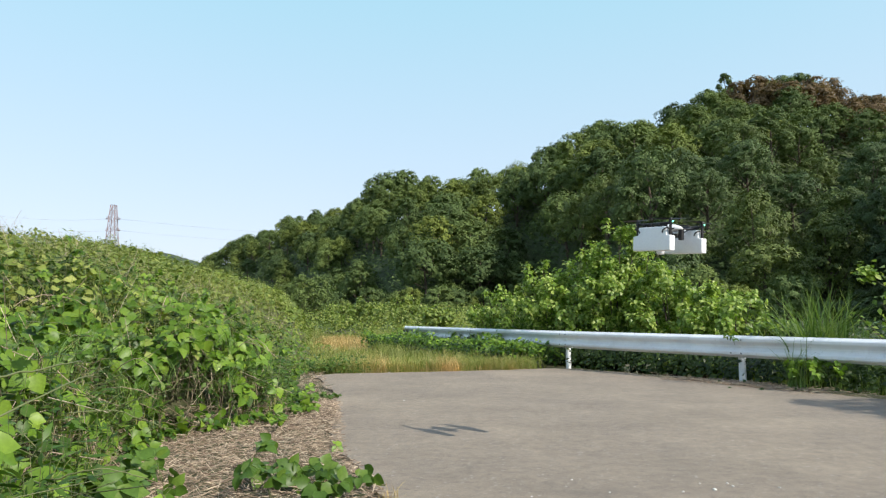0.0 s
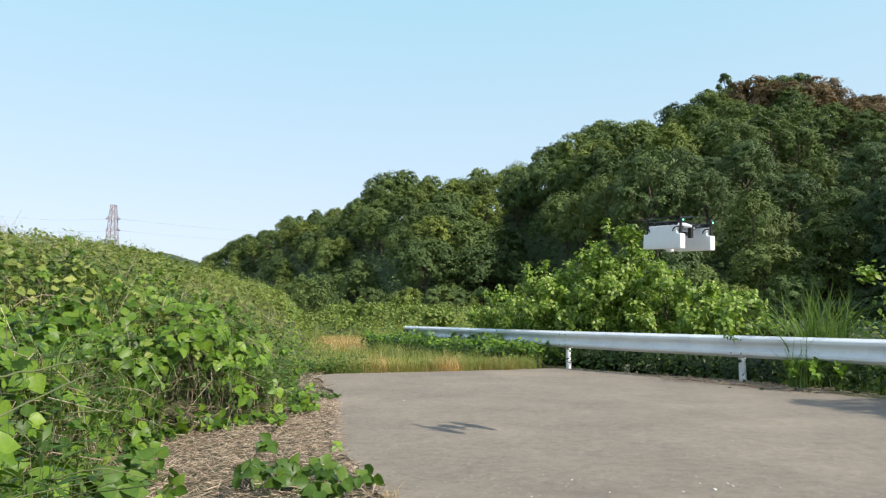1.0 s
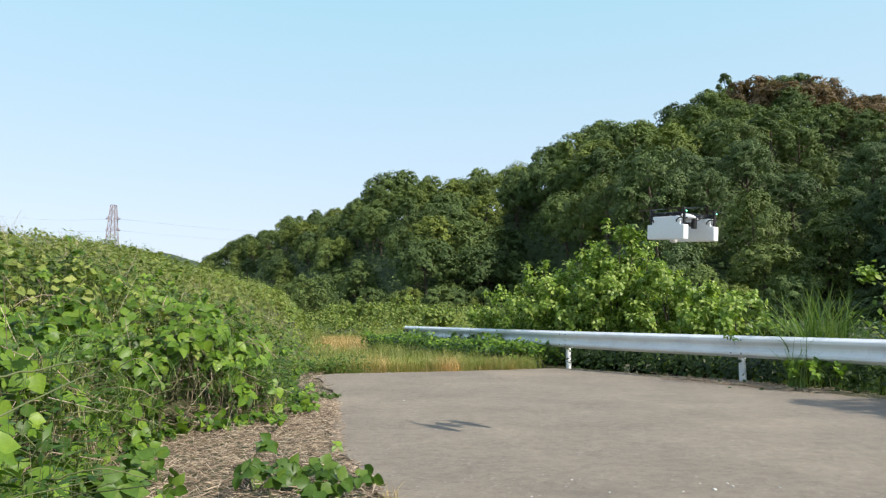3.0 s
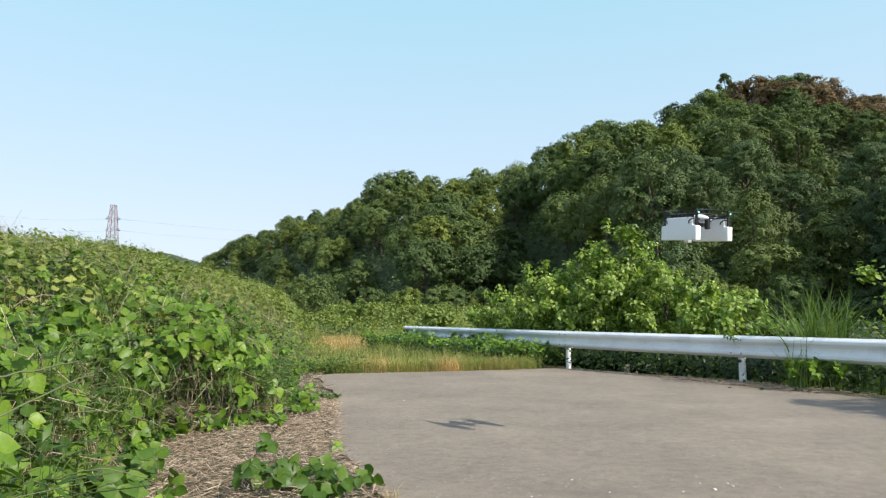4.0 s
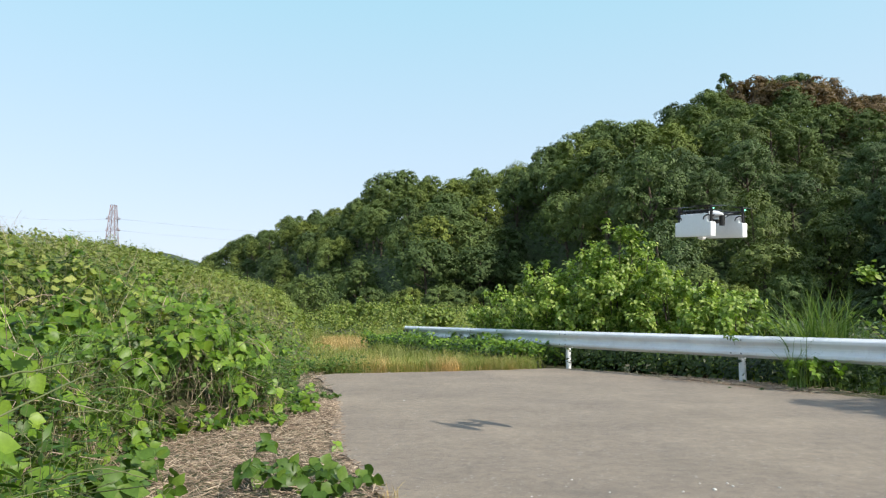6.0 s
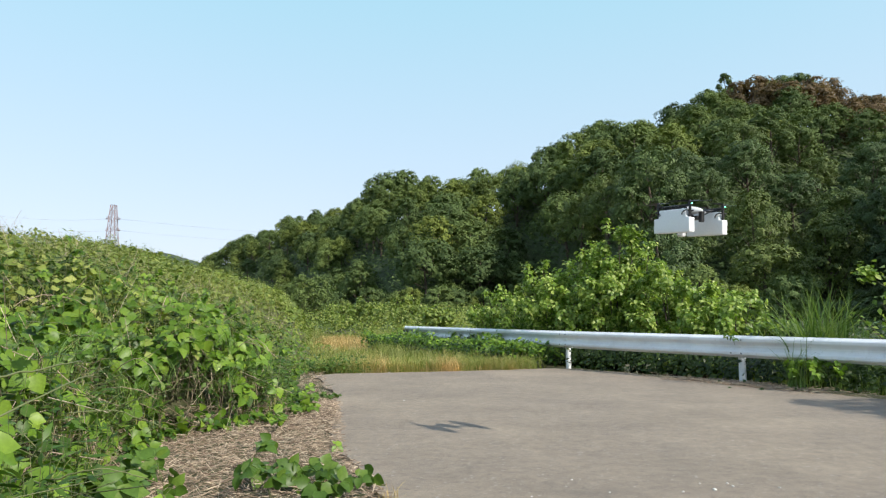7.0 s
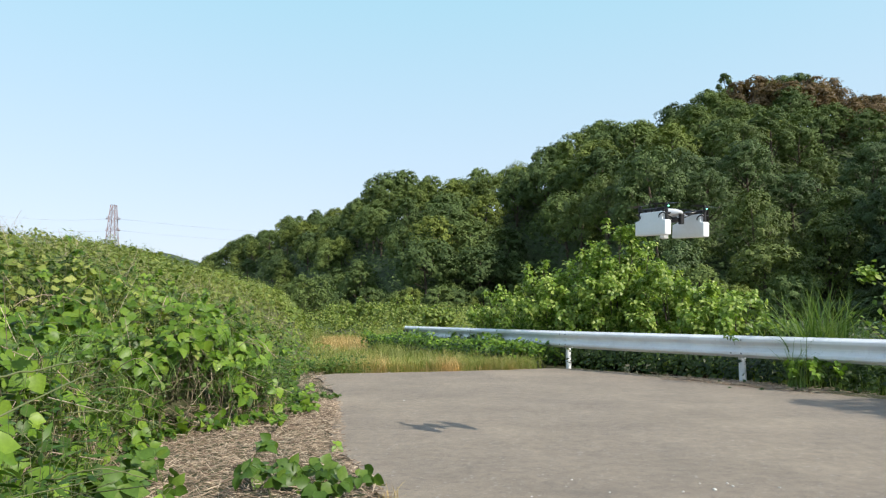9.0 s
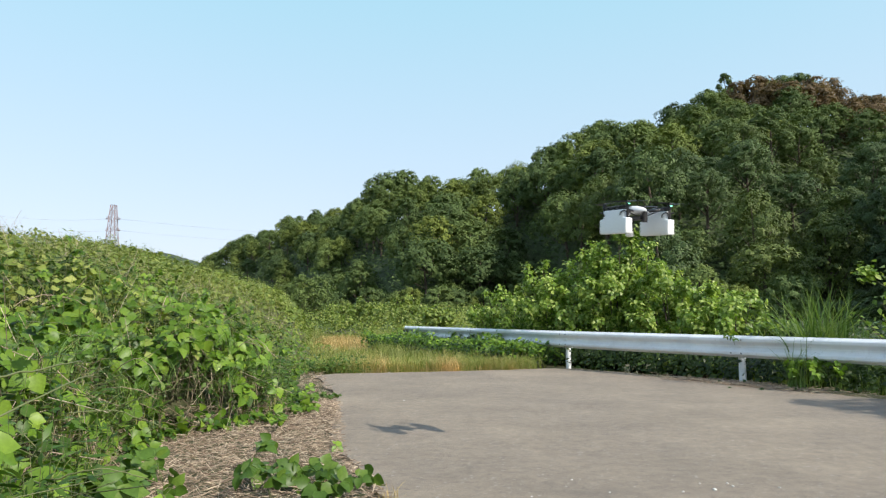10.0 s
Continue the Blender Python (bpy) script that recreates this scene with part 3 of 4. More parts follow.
def make_tree(seed, wide, tall, lobes, each, leaf, mat, label, base=0.9, shape=LEAF_CHIP):
    r = np.random.default_rng(seed)
    tree = empty("tree", label, "tree", "trees on the hill")
    limbs = [tube([(0, 0, -1.0), (0.1, 0, base), (0.2 * r.normal(), 0.2 * r.normal(), base + tall * 0.5), (0.3 * r.normal(), 0.3 * r.normal(), base + tall * 0.85)],
                  (0.32, 0.25, 0.15, 0.04))]
    for k in range(6):
        a, h = k * 1.1 + r.uniform(0, 0.5), base + tall * r.uniform(0.05, 0.45)
        e = wide * r.uniform(0.5, 0.75)
        limbs.append(tube([(0, 0, h), (math.cos(a) * e * 0.5, math.sin(a) * e * 0.5, h + tall * 0.12), (math.cos(a) * e, math.sin(a) * e, h + tall * 0.3)], (0.10, 0.07, 0.02), 5))
    part_np("trunk", joined(*limbs), BARK, tree, "dark bark trunk with spreading limbs")
    part_np("crown", lobes_crown(r, lobes, each, leaf, wide, tall, base, shape), mat, tree)
    return tree


KINDS = [make_tree(11, 5.2, 10.0, 30, 215, 0.315, TREE, "broad dark green broadleaf tree on a wooded hillside"),
         make_tree(12, 4.3, 11.2, 30, 210, 0.30, TREE, "tall dark green broadleaf tree on a wooded hillside"),
         make_tree(13, 5.9, 9.2, 32, 215, 0.325, TREE, "wide spreading green broadleaf tree on a wooded hillside"),
         make_tree(14, 4.7, 9.6, 28, 215, 0.305, TREE, "dense green broadleaf tree on a wooded hillside"),
         make_tree(15, 2.9, 5.6, 24, 220, 0.21, TREE, "young green broadleaf tree at the foot of the wood", 0.3)]
LOW_KINDS = [make_tree(17, 4.6, 9.4, 32, 370, 0.205, TREE_SHADED, "broad deep green tree low on the wooded hillside, its leaf colour darkened for shade", 0.6),
             make_tree(18, 5.2, 8.6, 34, 370, 0.205, TREE_SHADED, "spreading deep green tree low on the wooded hillside, its leaf colour darkened for shade", 0.6)]
RUSSET = make_tree(16, 5.2, 7.6, 28, 230, 0.31, BROWN, "rusty brown broadleaf tree on the hill top")


PINE = make_tree(19, 2.0, 10.6, 16, 170, 0.30, TREE, "slender dark pine standing above the canopy")


def plant_hill():
    r = np.random.default_rng(5)
    used = set()

    def put(kind, x, y, s, turn):
        m = Matrix.LocRotScale((x, y, float(land(x, y)) - 0.4), Euler((0, 0, turn)), (s, s, s * r.uniform(0.92, 1.12)))
        if kind not in used:
            used.add(kind)
            kind.matrix_basis = m
        else:
            copy_thing(kind, m)

    y = 38.0
    while y < 300:
        gap = 6.3 + 0.014 * y
        x = -0.46 * y
        while x < 0.71 * y + 4:
            px, py = x + r.uniform(-2.2, 2.2), y + r.uniform(-2.2, 2.2)
            u = px / py
            b, rr = np.interp(u, HILL_U, HILL_B), np.interp(u, HILL_U, HILL_R)
            if b < py < rr + 6 and u > HILL_U[2] - 0.004:
                k = (py - b) / (rr - b)
                kind = KINDS[int(r.integers(0, 4))] if k > 0.08 else KINDS[int(r.choice([0, 3, 4]))]
                # the nearer, lower trees wear the leaf colour darkened for shade
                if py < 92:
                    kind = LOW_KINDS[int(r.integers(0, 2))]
                s = r.uniform(0.8, 1.15) * (1.0 if k < 0.8 else 0.85)
                if u < -0.14:
                    s *= 0.8 if u > -0.30 else 0.66
                if 0.65 < u or (0.575 < u and 0.5 < k):
                    s *= 0.85
                if 0.472 < u < 0.70 and k > 0.74 and not (0.49 < u < 0.578 and k > 0.95):
                    kind, s = RUSSET, r.uniform(1.0, 1.2)
                put(kind, px, py, s, r.uniform(0, 6.28))
            x += gap
        y += gap * 0.9
    y = 140.0
    while y < 275:
        x = -0.36 * y
        while x < -0.13 * y:
            px, py = x + r.uniform(-2.5, 2.5), y + r.uniform(-2.5, 2.5)
            u = px / py
            if np.interp(u, HILL_U, HILL_B) < py < np.interp(u, HILL_U, HILL_R) + 5 and u > HILL_U[2] - 0.004:
                put(KINDS[int(r.choice([1, 3]))], px, py, r.uniform(0.6, 0.8), r.uniform(0, 6.28))
            x += 10.5
        y += 10.0
    # trees out of view on the right, added to shade the low slope
    for x, y, s in ((37, 47, 1.25), (42, 50, 1.4), (39.5, 43, 1.3), (46, 53, 1.45), (44.5, 46, 1.35), (50, 57, 1.45), (49, 50, 1.4), (54, 61, 1.4)):
        put(KINDS[1], x, y, s, x)
    # young growth along the foot of the wood
    u = -0.30
    while u < 0.80:
        b = float(np.interp(u, HILL_U, HILL_B))
        put(KINDS[4], u * b, b - r.uniform(0.5, 6.0), r.uniform(0.6, 1.1), r.uniform(0, 6.28))
        u += (r.uniform(1.6, 2.6) if u < 0.08 else r.uniform(2.4, 3.8)) / b
    # the tall tree that stands over the saddle, and a few on the skyline
    for u, d, s in ((-0.106, 160, 1.1), (-0.080, 158, 1.4), (-0.058, 158, 1.1), (-0.02, 156, 1.0), (0.02, 156, 0.95), (0.055, 154, 1.0),
                    (0.505, 138, 1.0), (0.53, 138, 1.04), (0.557, 138, 1.0)):
        put(KINDS[1] if s < 1.4 else KINDS[2], u * d, d, s, 1.0 + u)
    for i in range(9):
        u = -0.362 + 0.0085 * i + r.uniform(-0.002, 0.002)
        d = float(np.interp(u, HILL_U, HILL_R)) - r.uniform(3, 10)
        put(KINDS[3], u * d, d, r.uniform(0.74, 0.92), i * 1.3)
    for u, d, s in ((0.412, 139, 0.98), (0.438, 139, 1.12), (0.447, 140, 0.95)):
        put(PINE, u * d, d, s, 9 * u)


plant_hill()


def build_undergrowth():
    r = np.random.default_rng(44)
    n = 40000
    u = r.uniform(HILL_U[2], 0.85, n)
    b, rr = np.interp(u, HILL_U, HILL_B), np.interp(u, HILL_U, HILL_R)
    y = b - 5 + (rr - b) * 0.75 * r.random(n) ** 1.9
    x = u * y
    p = np.stack([x, y, land(x, y) + 2.4 * r.random(n) ** 1.5], 1)
    thick = empty("undergrowth", "dark green undergrowth on the floor of the hillside wood", "undergrowth", kind="stuff")
    part_np("foliage", leaves(p, np.tile((0.1, -0.5, 0.9), (n, 1)), r.uniform(0.35, 0.75, n), LEAF_CHIP, 0.3, 0.4, r), TREE, thick)


build_undergrowth()


# ---- the far hill, the pylon and its wires ----
def build_far_hill():
    xs, ys = np.linspace(-420, -120, 150), np.linspace(440, 600, 60)
    gx, gy = np.meshgrid(xs, ys)
    u = gx / 500
    z = np.interp(u, [-0.60, -0.52, -0.47, -0.43, -0.38, -0.33, -0.26], [20, 40, 51, 49.5, 42, 30, 5]) * np.sin(np.clip((gy - 440) / 160, 0, 1) * np.pi) ** 0.6
    z = z + 1.6 * np.abs(lumps(gx, gy, 4.0, 2)) + 1.2 * np.abs(lumps(gx, gy, 1.9, 5)) - 1
    v = np.stack([gx, gy, z], -1).reshape(-1, 3)
    i = (np.arange(149)[None] + np.arange(59)[:, None] * 150).ravel()
    tagged(part_np("backdrop", (v, np.stack([i, i + 1, i + 151, i + 150], 1)), FAR_WOOD), "low dark green wooded hill in the distance", "hill", kind="structure")


def build_pylon():
    d = 260.0
    x0, top = (194.5 - 784) / 1176 * d, 1.065 + 198.0 / 1176 * d
    tower = empty("pylon", "tall reddish grey steel lattice power pylon behind the bank", "pylon")
    tower.location = (x0, d, 0)

    def half(z):
        return np.interp(z, [0, top * 0.55, top], [4.0, 2.05, 0.85])

    levels = list(np.linspace(0, top, 15))
    corner = lambda i, z: np.array([(1, 1), (1, -1), (-1, -1), (-1, 1)][i] + (0,)) * half(z) + np.array((0, 0, z))
    for i in range(4):
        part_np("leg", tube([corner(i, z) for z in (0, top * 0.3, top * 0.55, top * 0.8, top)], [0.16] * 5, 4), PYLON, tower)
        a, b, j = [], [], (i + 1) % 4
        for z0, z1 in zip(levels, levels[1:]):
            a += [corner(i, z0), corner(j, z0), corner(i, z1)]
            b += [corner(j, z1), corner(i, z1), corner(j, z1)]
        part_np("bracing", sticks(np.array(a), np.array(b), 0.09), PYLON, tower)
    for z in (top - 5.6, top - 10.2):
        a, b = [], []
        for s in (-1, 1):
            tip = np.array((s * 3.0, 0, z))
            for k in range(4):
                if corner(k, z)[0] * s > 0:
                    a += [corner(k, z), corner(k, z + 1.2)]
                    b += [tip, tip]
        part_np("cross_arm", sticks(np.array(a), np.array(b), 0.12), PYLON, tower)
    for s, ends in ((-1, ((-190, 215), )), (1, ((60, 420), ))):
        for z in (top - 5.6, top - 10.2):
            p = np.array((x0 + s * 3.0, d, z))
            for ex, ey in ends:
                q = np.array((ex, ey, z + 3.0 if s < 0 else z + 14))
                ks = np.linspace(0, 1, 25)[:, None]
                line = p + (q - p) * ks - np.array((0, 0, 1.0)) * 4 * (3.5 if s < 0 else 5.0) * ks * (1 - ks)
                w = tagged(part_np("power_line", tube(line, [0.032] * 25, 4), WIRE), "thin grey overhead power line strung from the pylon", "power line", "power lines")


build_far_hill()
build_pylon()


# ---- plants of the bank ----
def surface_normal(x, y):
    e = 0.12
    gx = (bank_top(x + e, y) - bank_top(x - e, y)) / (2 * e)
    gy = (bank_top(x, y + e) - bank_top(x, y - e)) / (2 * e)
    return unit(np.stack([-gx, -gy, np.ones_like(gx)], 1))


def on_bank(n, y0, y1, s0, s1, deep=0.35, r=rng, power=1.0):
    y = r.uniform(y0, y1, n)
    s = s0 + (s1 - s0) * r.random(n) ** power
    x = bank_edge(y) - s
    top = bank_top(x, y)
    z = np.maximum(top - np.abs(r.normal(0, deep, n)), r.uniform(0.02, 0.1, n))
    return np.stack([x, y, z], 1), surface_normal(x, y)


LEAF_NARROW = (np.array([(0, 0, 0), (.12, .35, .03), (.09, .7, .02), (0, 1, -.10), (-.09, .7, .02), (-.12, .35, .03)], float),
               np.array([(0, 1, 5), (1, 2, 5), (2, 4, 5), (2, 3, 4)]))


def stalks(p, tall, r=rng, each=11, leaf=0.095):
    """Upright weeds: a thin stem with narrow leaves all along it."""
    n = len(p)
    lean = r.normal(0, 0.16, (n, 2))
    tip = p + np.concatenate([lean * tall[:, None], tall[:, None]], 1)
    k = r.uniform(0.15, 1.0, (n, each, 1))
    pos = (p[:, None] + (tip - p)[:, None] * k).reshape(-1, 3)
    nor = np.stack([r.normal(0, 0.5, len(pos)), r.normal(0, 0.5, len(pos)), np.ones(len(pos))], 1)
    return sticks(p, tip, 0.002), leaves(pos, nor, r.uniform(0.6, 1.2, len(pos)) * leaf, LEAF_NARROW, 0.1, 0.2, r)


def build_bank():
    near = empty("kudzu_thicket", "bright green kudzu vines with broad leaves heaped over the bank", "vines", kind="stuff")
    p, n = on_bank(7500, 1.5, 11, -0.15, 3.2, 0.22, power=1.3)
    inland = bank_edge(p[:, 1]) - p[:, 0]
    keep = lumps(p[:, 0] + p[:, 2], p[:, 1], 0.38, 4) + 0.5 * lumps(p[:, 0], p[:, 1] + p[:, 2], 0.2, 1) > np.interp(inland, [0.5, 1.2, 3.0], [-0.05, 0.15, 0.75])
    keep &= (p[:, 2] > 0.55) | (rng.random(len(p)) < 0.30)
    p, n = p[keep], n[keep]
    part_np("broad_leaves", leaves(p, n + np.array([0.35, -0.35, 0.3]), rng.choice([0.06, 0.075, 0.09, 0.105, 0.125], len(p)), KUDZU_LEAF, 0.6, 0.65), KUDZU, near)
    p, n = on_bank(9000, 1.6, 12, -0.1, 3.5, 0.3, power=1.2)
    keep = lumps(p[:, 0] + p[:, 2], p[:, 1], 0.3, 9) > -0.2
    p, n = p[keep], n[keep]
    part_np("small_leaves", leaves(p, n + np.array([0.2, -0.2, 0.2]), rng.uniform(0.03, 0.075, len(p)), LEAF_MID, 0.5, 0.7), WEED, near)
    p, n = on_bank(250, 2.6, 8.5, 0.05, 1.5, 0.10)
    keep = (p[:, 2] > 0.5) | (rng.random(len(p)) < 0.25)
    p, n = p[keep], n[keep]
    for i in range(len(p)):
        part_np("large_leaf", leaves(p[i:i + 1] + np.array([0.02, -0.04, 0.05]), n[i:i + 1] + np.array([0.3, -0.5, 0.3]), rng.uniform(0.07, 0.135), KUDZU_LEAF, 0.7, 0.55), KUDZU, near)
    p, n = on_bank(1300, 8, 16, -0.15, 0.6, 0.3)
    part_np("foot_leaves", leaves(p, n + np.array([0.4, -0.5, 0.2]), rng.uniform(0.05, 0.10, len(p)), LEAF_MID, 0.5, 0.5), KUDZU, near)
    p, n = on_bank(70, 2.4, 11, 0.15, 2.6, 0.02)
    a = rng.uniform(0, 6.28, len(p))
    tip = p + np.stack([np.cos(a) * 0.28, np.sin(a) * 0.28, rng.uniform(0.12, 0.38, len(p))], 1)
    part_np("shoots", sticks(p, tip, 0.0025), VINE, near)
    k = rng.uniform(0.35, 1.0, (len(p), 5, 1))
    q = (p[:, None] + (tip - p)[:, None] * k).reshape(-1, 3)
    part_np("shoot_leaves", leaves(q, np.tile((0.2, -0.5, 0.8), (len(q), 1)), rng.uniform(0.04, 0.075, len(q)), KUDZU_LEAF, 0.6, 0.6), KUDZU, near)
    # stems that wander through the leaves
    p, n = on_bank(1500, 1.8, 12, 0.0, 3.0, 0.15)
    a = rng.uniform(0, 6.28, len(p))
    q = p + np.stack([np.cos(a), np.sin(a), rng.normal(0.1, 0.35, len(p))], 1) * rng.uniform(0.15, 0.6, (len(p), 1))
    part_np("stems", sticks(p, q, rng.uniform(0.002, 0.0045, len(p))), VINE, near)
    p, n = on_bank(1000, 1.8, 8.6, 0.05, 1.0, 0.4)
    q = p + np.stack([rng.normal(0, 0.15, len(p)), rng.normal(0, 0.15, len(p)), -rng.uniform(0.05, 0.45, len(p))], 1)
    q[:, 2] = np.maximum(q[:, 2], 0.0)
    part_np("dead_stems", sticks(p, q, rng.uniform(0.0018, 0.0045, len(p))), STRAW, near)
    p, n = on_bank(1700, 1.8, 10, 0.0, 3.4, 0.1)
    p[:, 2] = np.maximum(p[:, 2] - 0.45, 0)
    st, lv = stalks(p, rng.uniform(0.35, 0.68, len(p)))
    part_np("weed_stems", st, VINE, near)
    part_np("weed_leaves", lv, WEED, near)
    p, n = on_bank(4200, 1.8, 12, 0.1, 3.6, 0.05)
    p = p[lumps(p[:, 0], p[:, 1], 0.5, 5) > -0.25]
    p[:, 2] = np.maximum(p[:, 2] - 0.35, 0)
    part_np("grass_tufts", blades(p, rng.uniform(0.3, 0.6, len(p)), rng.uniform(0.2, 1.0, len(p)), rng.uniform(0.006, 0.013, len(p)), seg=4), GRASS, near)

    p, n = on_bank(150, 4.2, 8.0, 0.10, 0.45, 0.10)
    clump = rng.integers(0, 14, 260)
    p = p[clump] + np.concatenate([rng.normal(0, 0.05, (260, 2)), rng.normal(0, 0.04, (260, 1))], 1)
    part_np("hanging_grass", blades(p, rng.uniform(0.25, 0.5, len(p)), rng.uniform(1.2, 2.4, len(p)), rng.uniform(0.006, 0.011, len(p)), seg=5), REED, near)
    p, n = on_bank(46, 2.6, 9, 0.05, 1.8, 0.12)
    for c in p:
        a, far_end = rng.uniform(0, 6.28), rng.uniform(0.3, 0.8)
        ks = np.linspace(0, 1, 6)
        cane = np.stack([c[0] + np.cos(a) * far_end * ks, c[1] + np.sin(a) * far_end * ks, np.maximum(c[2] + rng.uniform(0.02, 0.3) * np.sin(ks * 2.6) - 0.12 * ks, 0.02)], 1)
        part_np("cane", tube(cane + rng.normal(0, 0.008, (6, 3)), np.linspace(0.0045, 0.002, 6), 5), STRAW, near, "bent pale dead cane", smooth=True)
    p, n = on_bank(2600, -7, 1.6, -0.1, 5.0, 0.2)
    part_np("rear_leaves", leaves(p, n + np.array([0.2, 0, 0.3]), rng.uniform(0.09, 0.16, len(p)), LEAF_MID, 0.6, 0.5), KUDZU, near)
    far = empty("bank_growth", "pale green grass, weeds and creepers covering the long bank", "weeds", kind="stuff")
    p, n = on_bank(30000, 6, 24, 0.3, 12, 0.10)
    keep = lumps(p[:, 0], p[:, 1], 0.7, 2) + rng.normal(0, 0.35, len(p)) > -0.15
    p, n = p[keep], n[keep]
    part_np("leaves", leaves(p, n + np.array([0.1, -0.1, 0.4]), rng.uniform(0.06, 0.15, len(p)), LEAF_MID, 0.4, 0.5), BANK, far)
    p, n = on_bank(26000, 22, 60, -0.5, 18, 0.12)
    part_np("far_leaves", leaves(p, n + np.array([0, 0, 0.4]), rng.uniform(0.12, 0.24, len(p)), LEAF_TINY, 0.4, 0.5), BANK, far)
    p, n = on_bank(7000, 2.5, 12, 2.2, 11, 0.12)
    part_np("side_leaves", leaves(p, n + np.array([0.1, -0.1, 0.4]), rng.uniform(0.07, 0.15, len(p)), LEAF_MID, 0.4, 0.5), BANK, far)
    p, n = on_bank(29000, 4, 28, 0.6, 11, 0.05)
    p[:, 2] -= 0.20
    keep = lumps(p[:, 0], p[:, 1], 1.1, 6) > -0.3
    p = p[keep]
    part_np("grass", blades(p, rng.uniform(0.2, 0.46, len(p)), rng.uniform(0.1, 0.9, len(p)), rng.uniform(0.006, 0.013, len(p))), GRASS, far)
    p, n = on_bank(900, 8.5, 27, 0.1, 7, 0.05)
    p[:, 2] -= 0.2
    st, lv = stalks(p, rng.uniform(0.25, 0.52, len(p)), each=9, leaf=0.12)
    part_np("weed_stems", st, VINE, far)
    part_np("weed_leaves", lv, MEADOW, far)
    p, n = on_bank(700, 4, 15, 0.3, 11, 0.03)
    a = rng.uniform(0, 6.28, len(p))
    q = p + np.stack([np.cos(a) * 0.2, np.sin(a) * 0.2, rng.uniform(0.1, 0.45, len(p))], 1)
    part_np("dry_stalks", sticks(p, q, rng.uniform(0.0015, 0.003, len(p))), STRAW, far)


build_bank()


# ---- litter and weeds by the road ----
def build_litter():
    n = 18000
    y = np.where(rng.random(n) < 0.7, rng.uniform(2.8, 8.5, n), rng.uniform(-1, 14, n))
    left = bank_edge(y) - 0.6
    right = np.interp(y, [-1, 1.8, 2.5, 3.9, 5.45, 7.8, 9.3, 10.8, 12.2, 14], [0.9, 0.3, 0.1, -0.31, -0.86, -1.24, -1.54, -1.92, -2.25, -2.2])
    x = left + (right + 0.05 - left) * rng.random(n) ** 0.9
    a = rng.uniform(0, 6.28, n)
    half = np.stack([np.cos(a), np.sin(a), rng.normal(0, 0.25, n)], 1) * rng.uniform(0.012, 0.07, (n, 1))
    p = np.stack([x, y, np.maximum(land(x, y), -0.03) + rng.uniform(0.0, 0.07, n)], 1)
    straw = empty("straw_litter", "dry brown straw and dead stems lying beside the asphalt", "straw", kind="stuff")
    part_np("stalks", sticks(p - half, p + half, rng.uniform(0.0015, 0.004, n)), STRAW, straw)


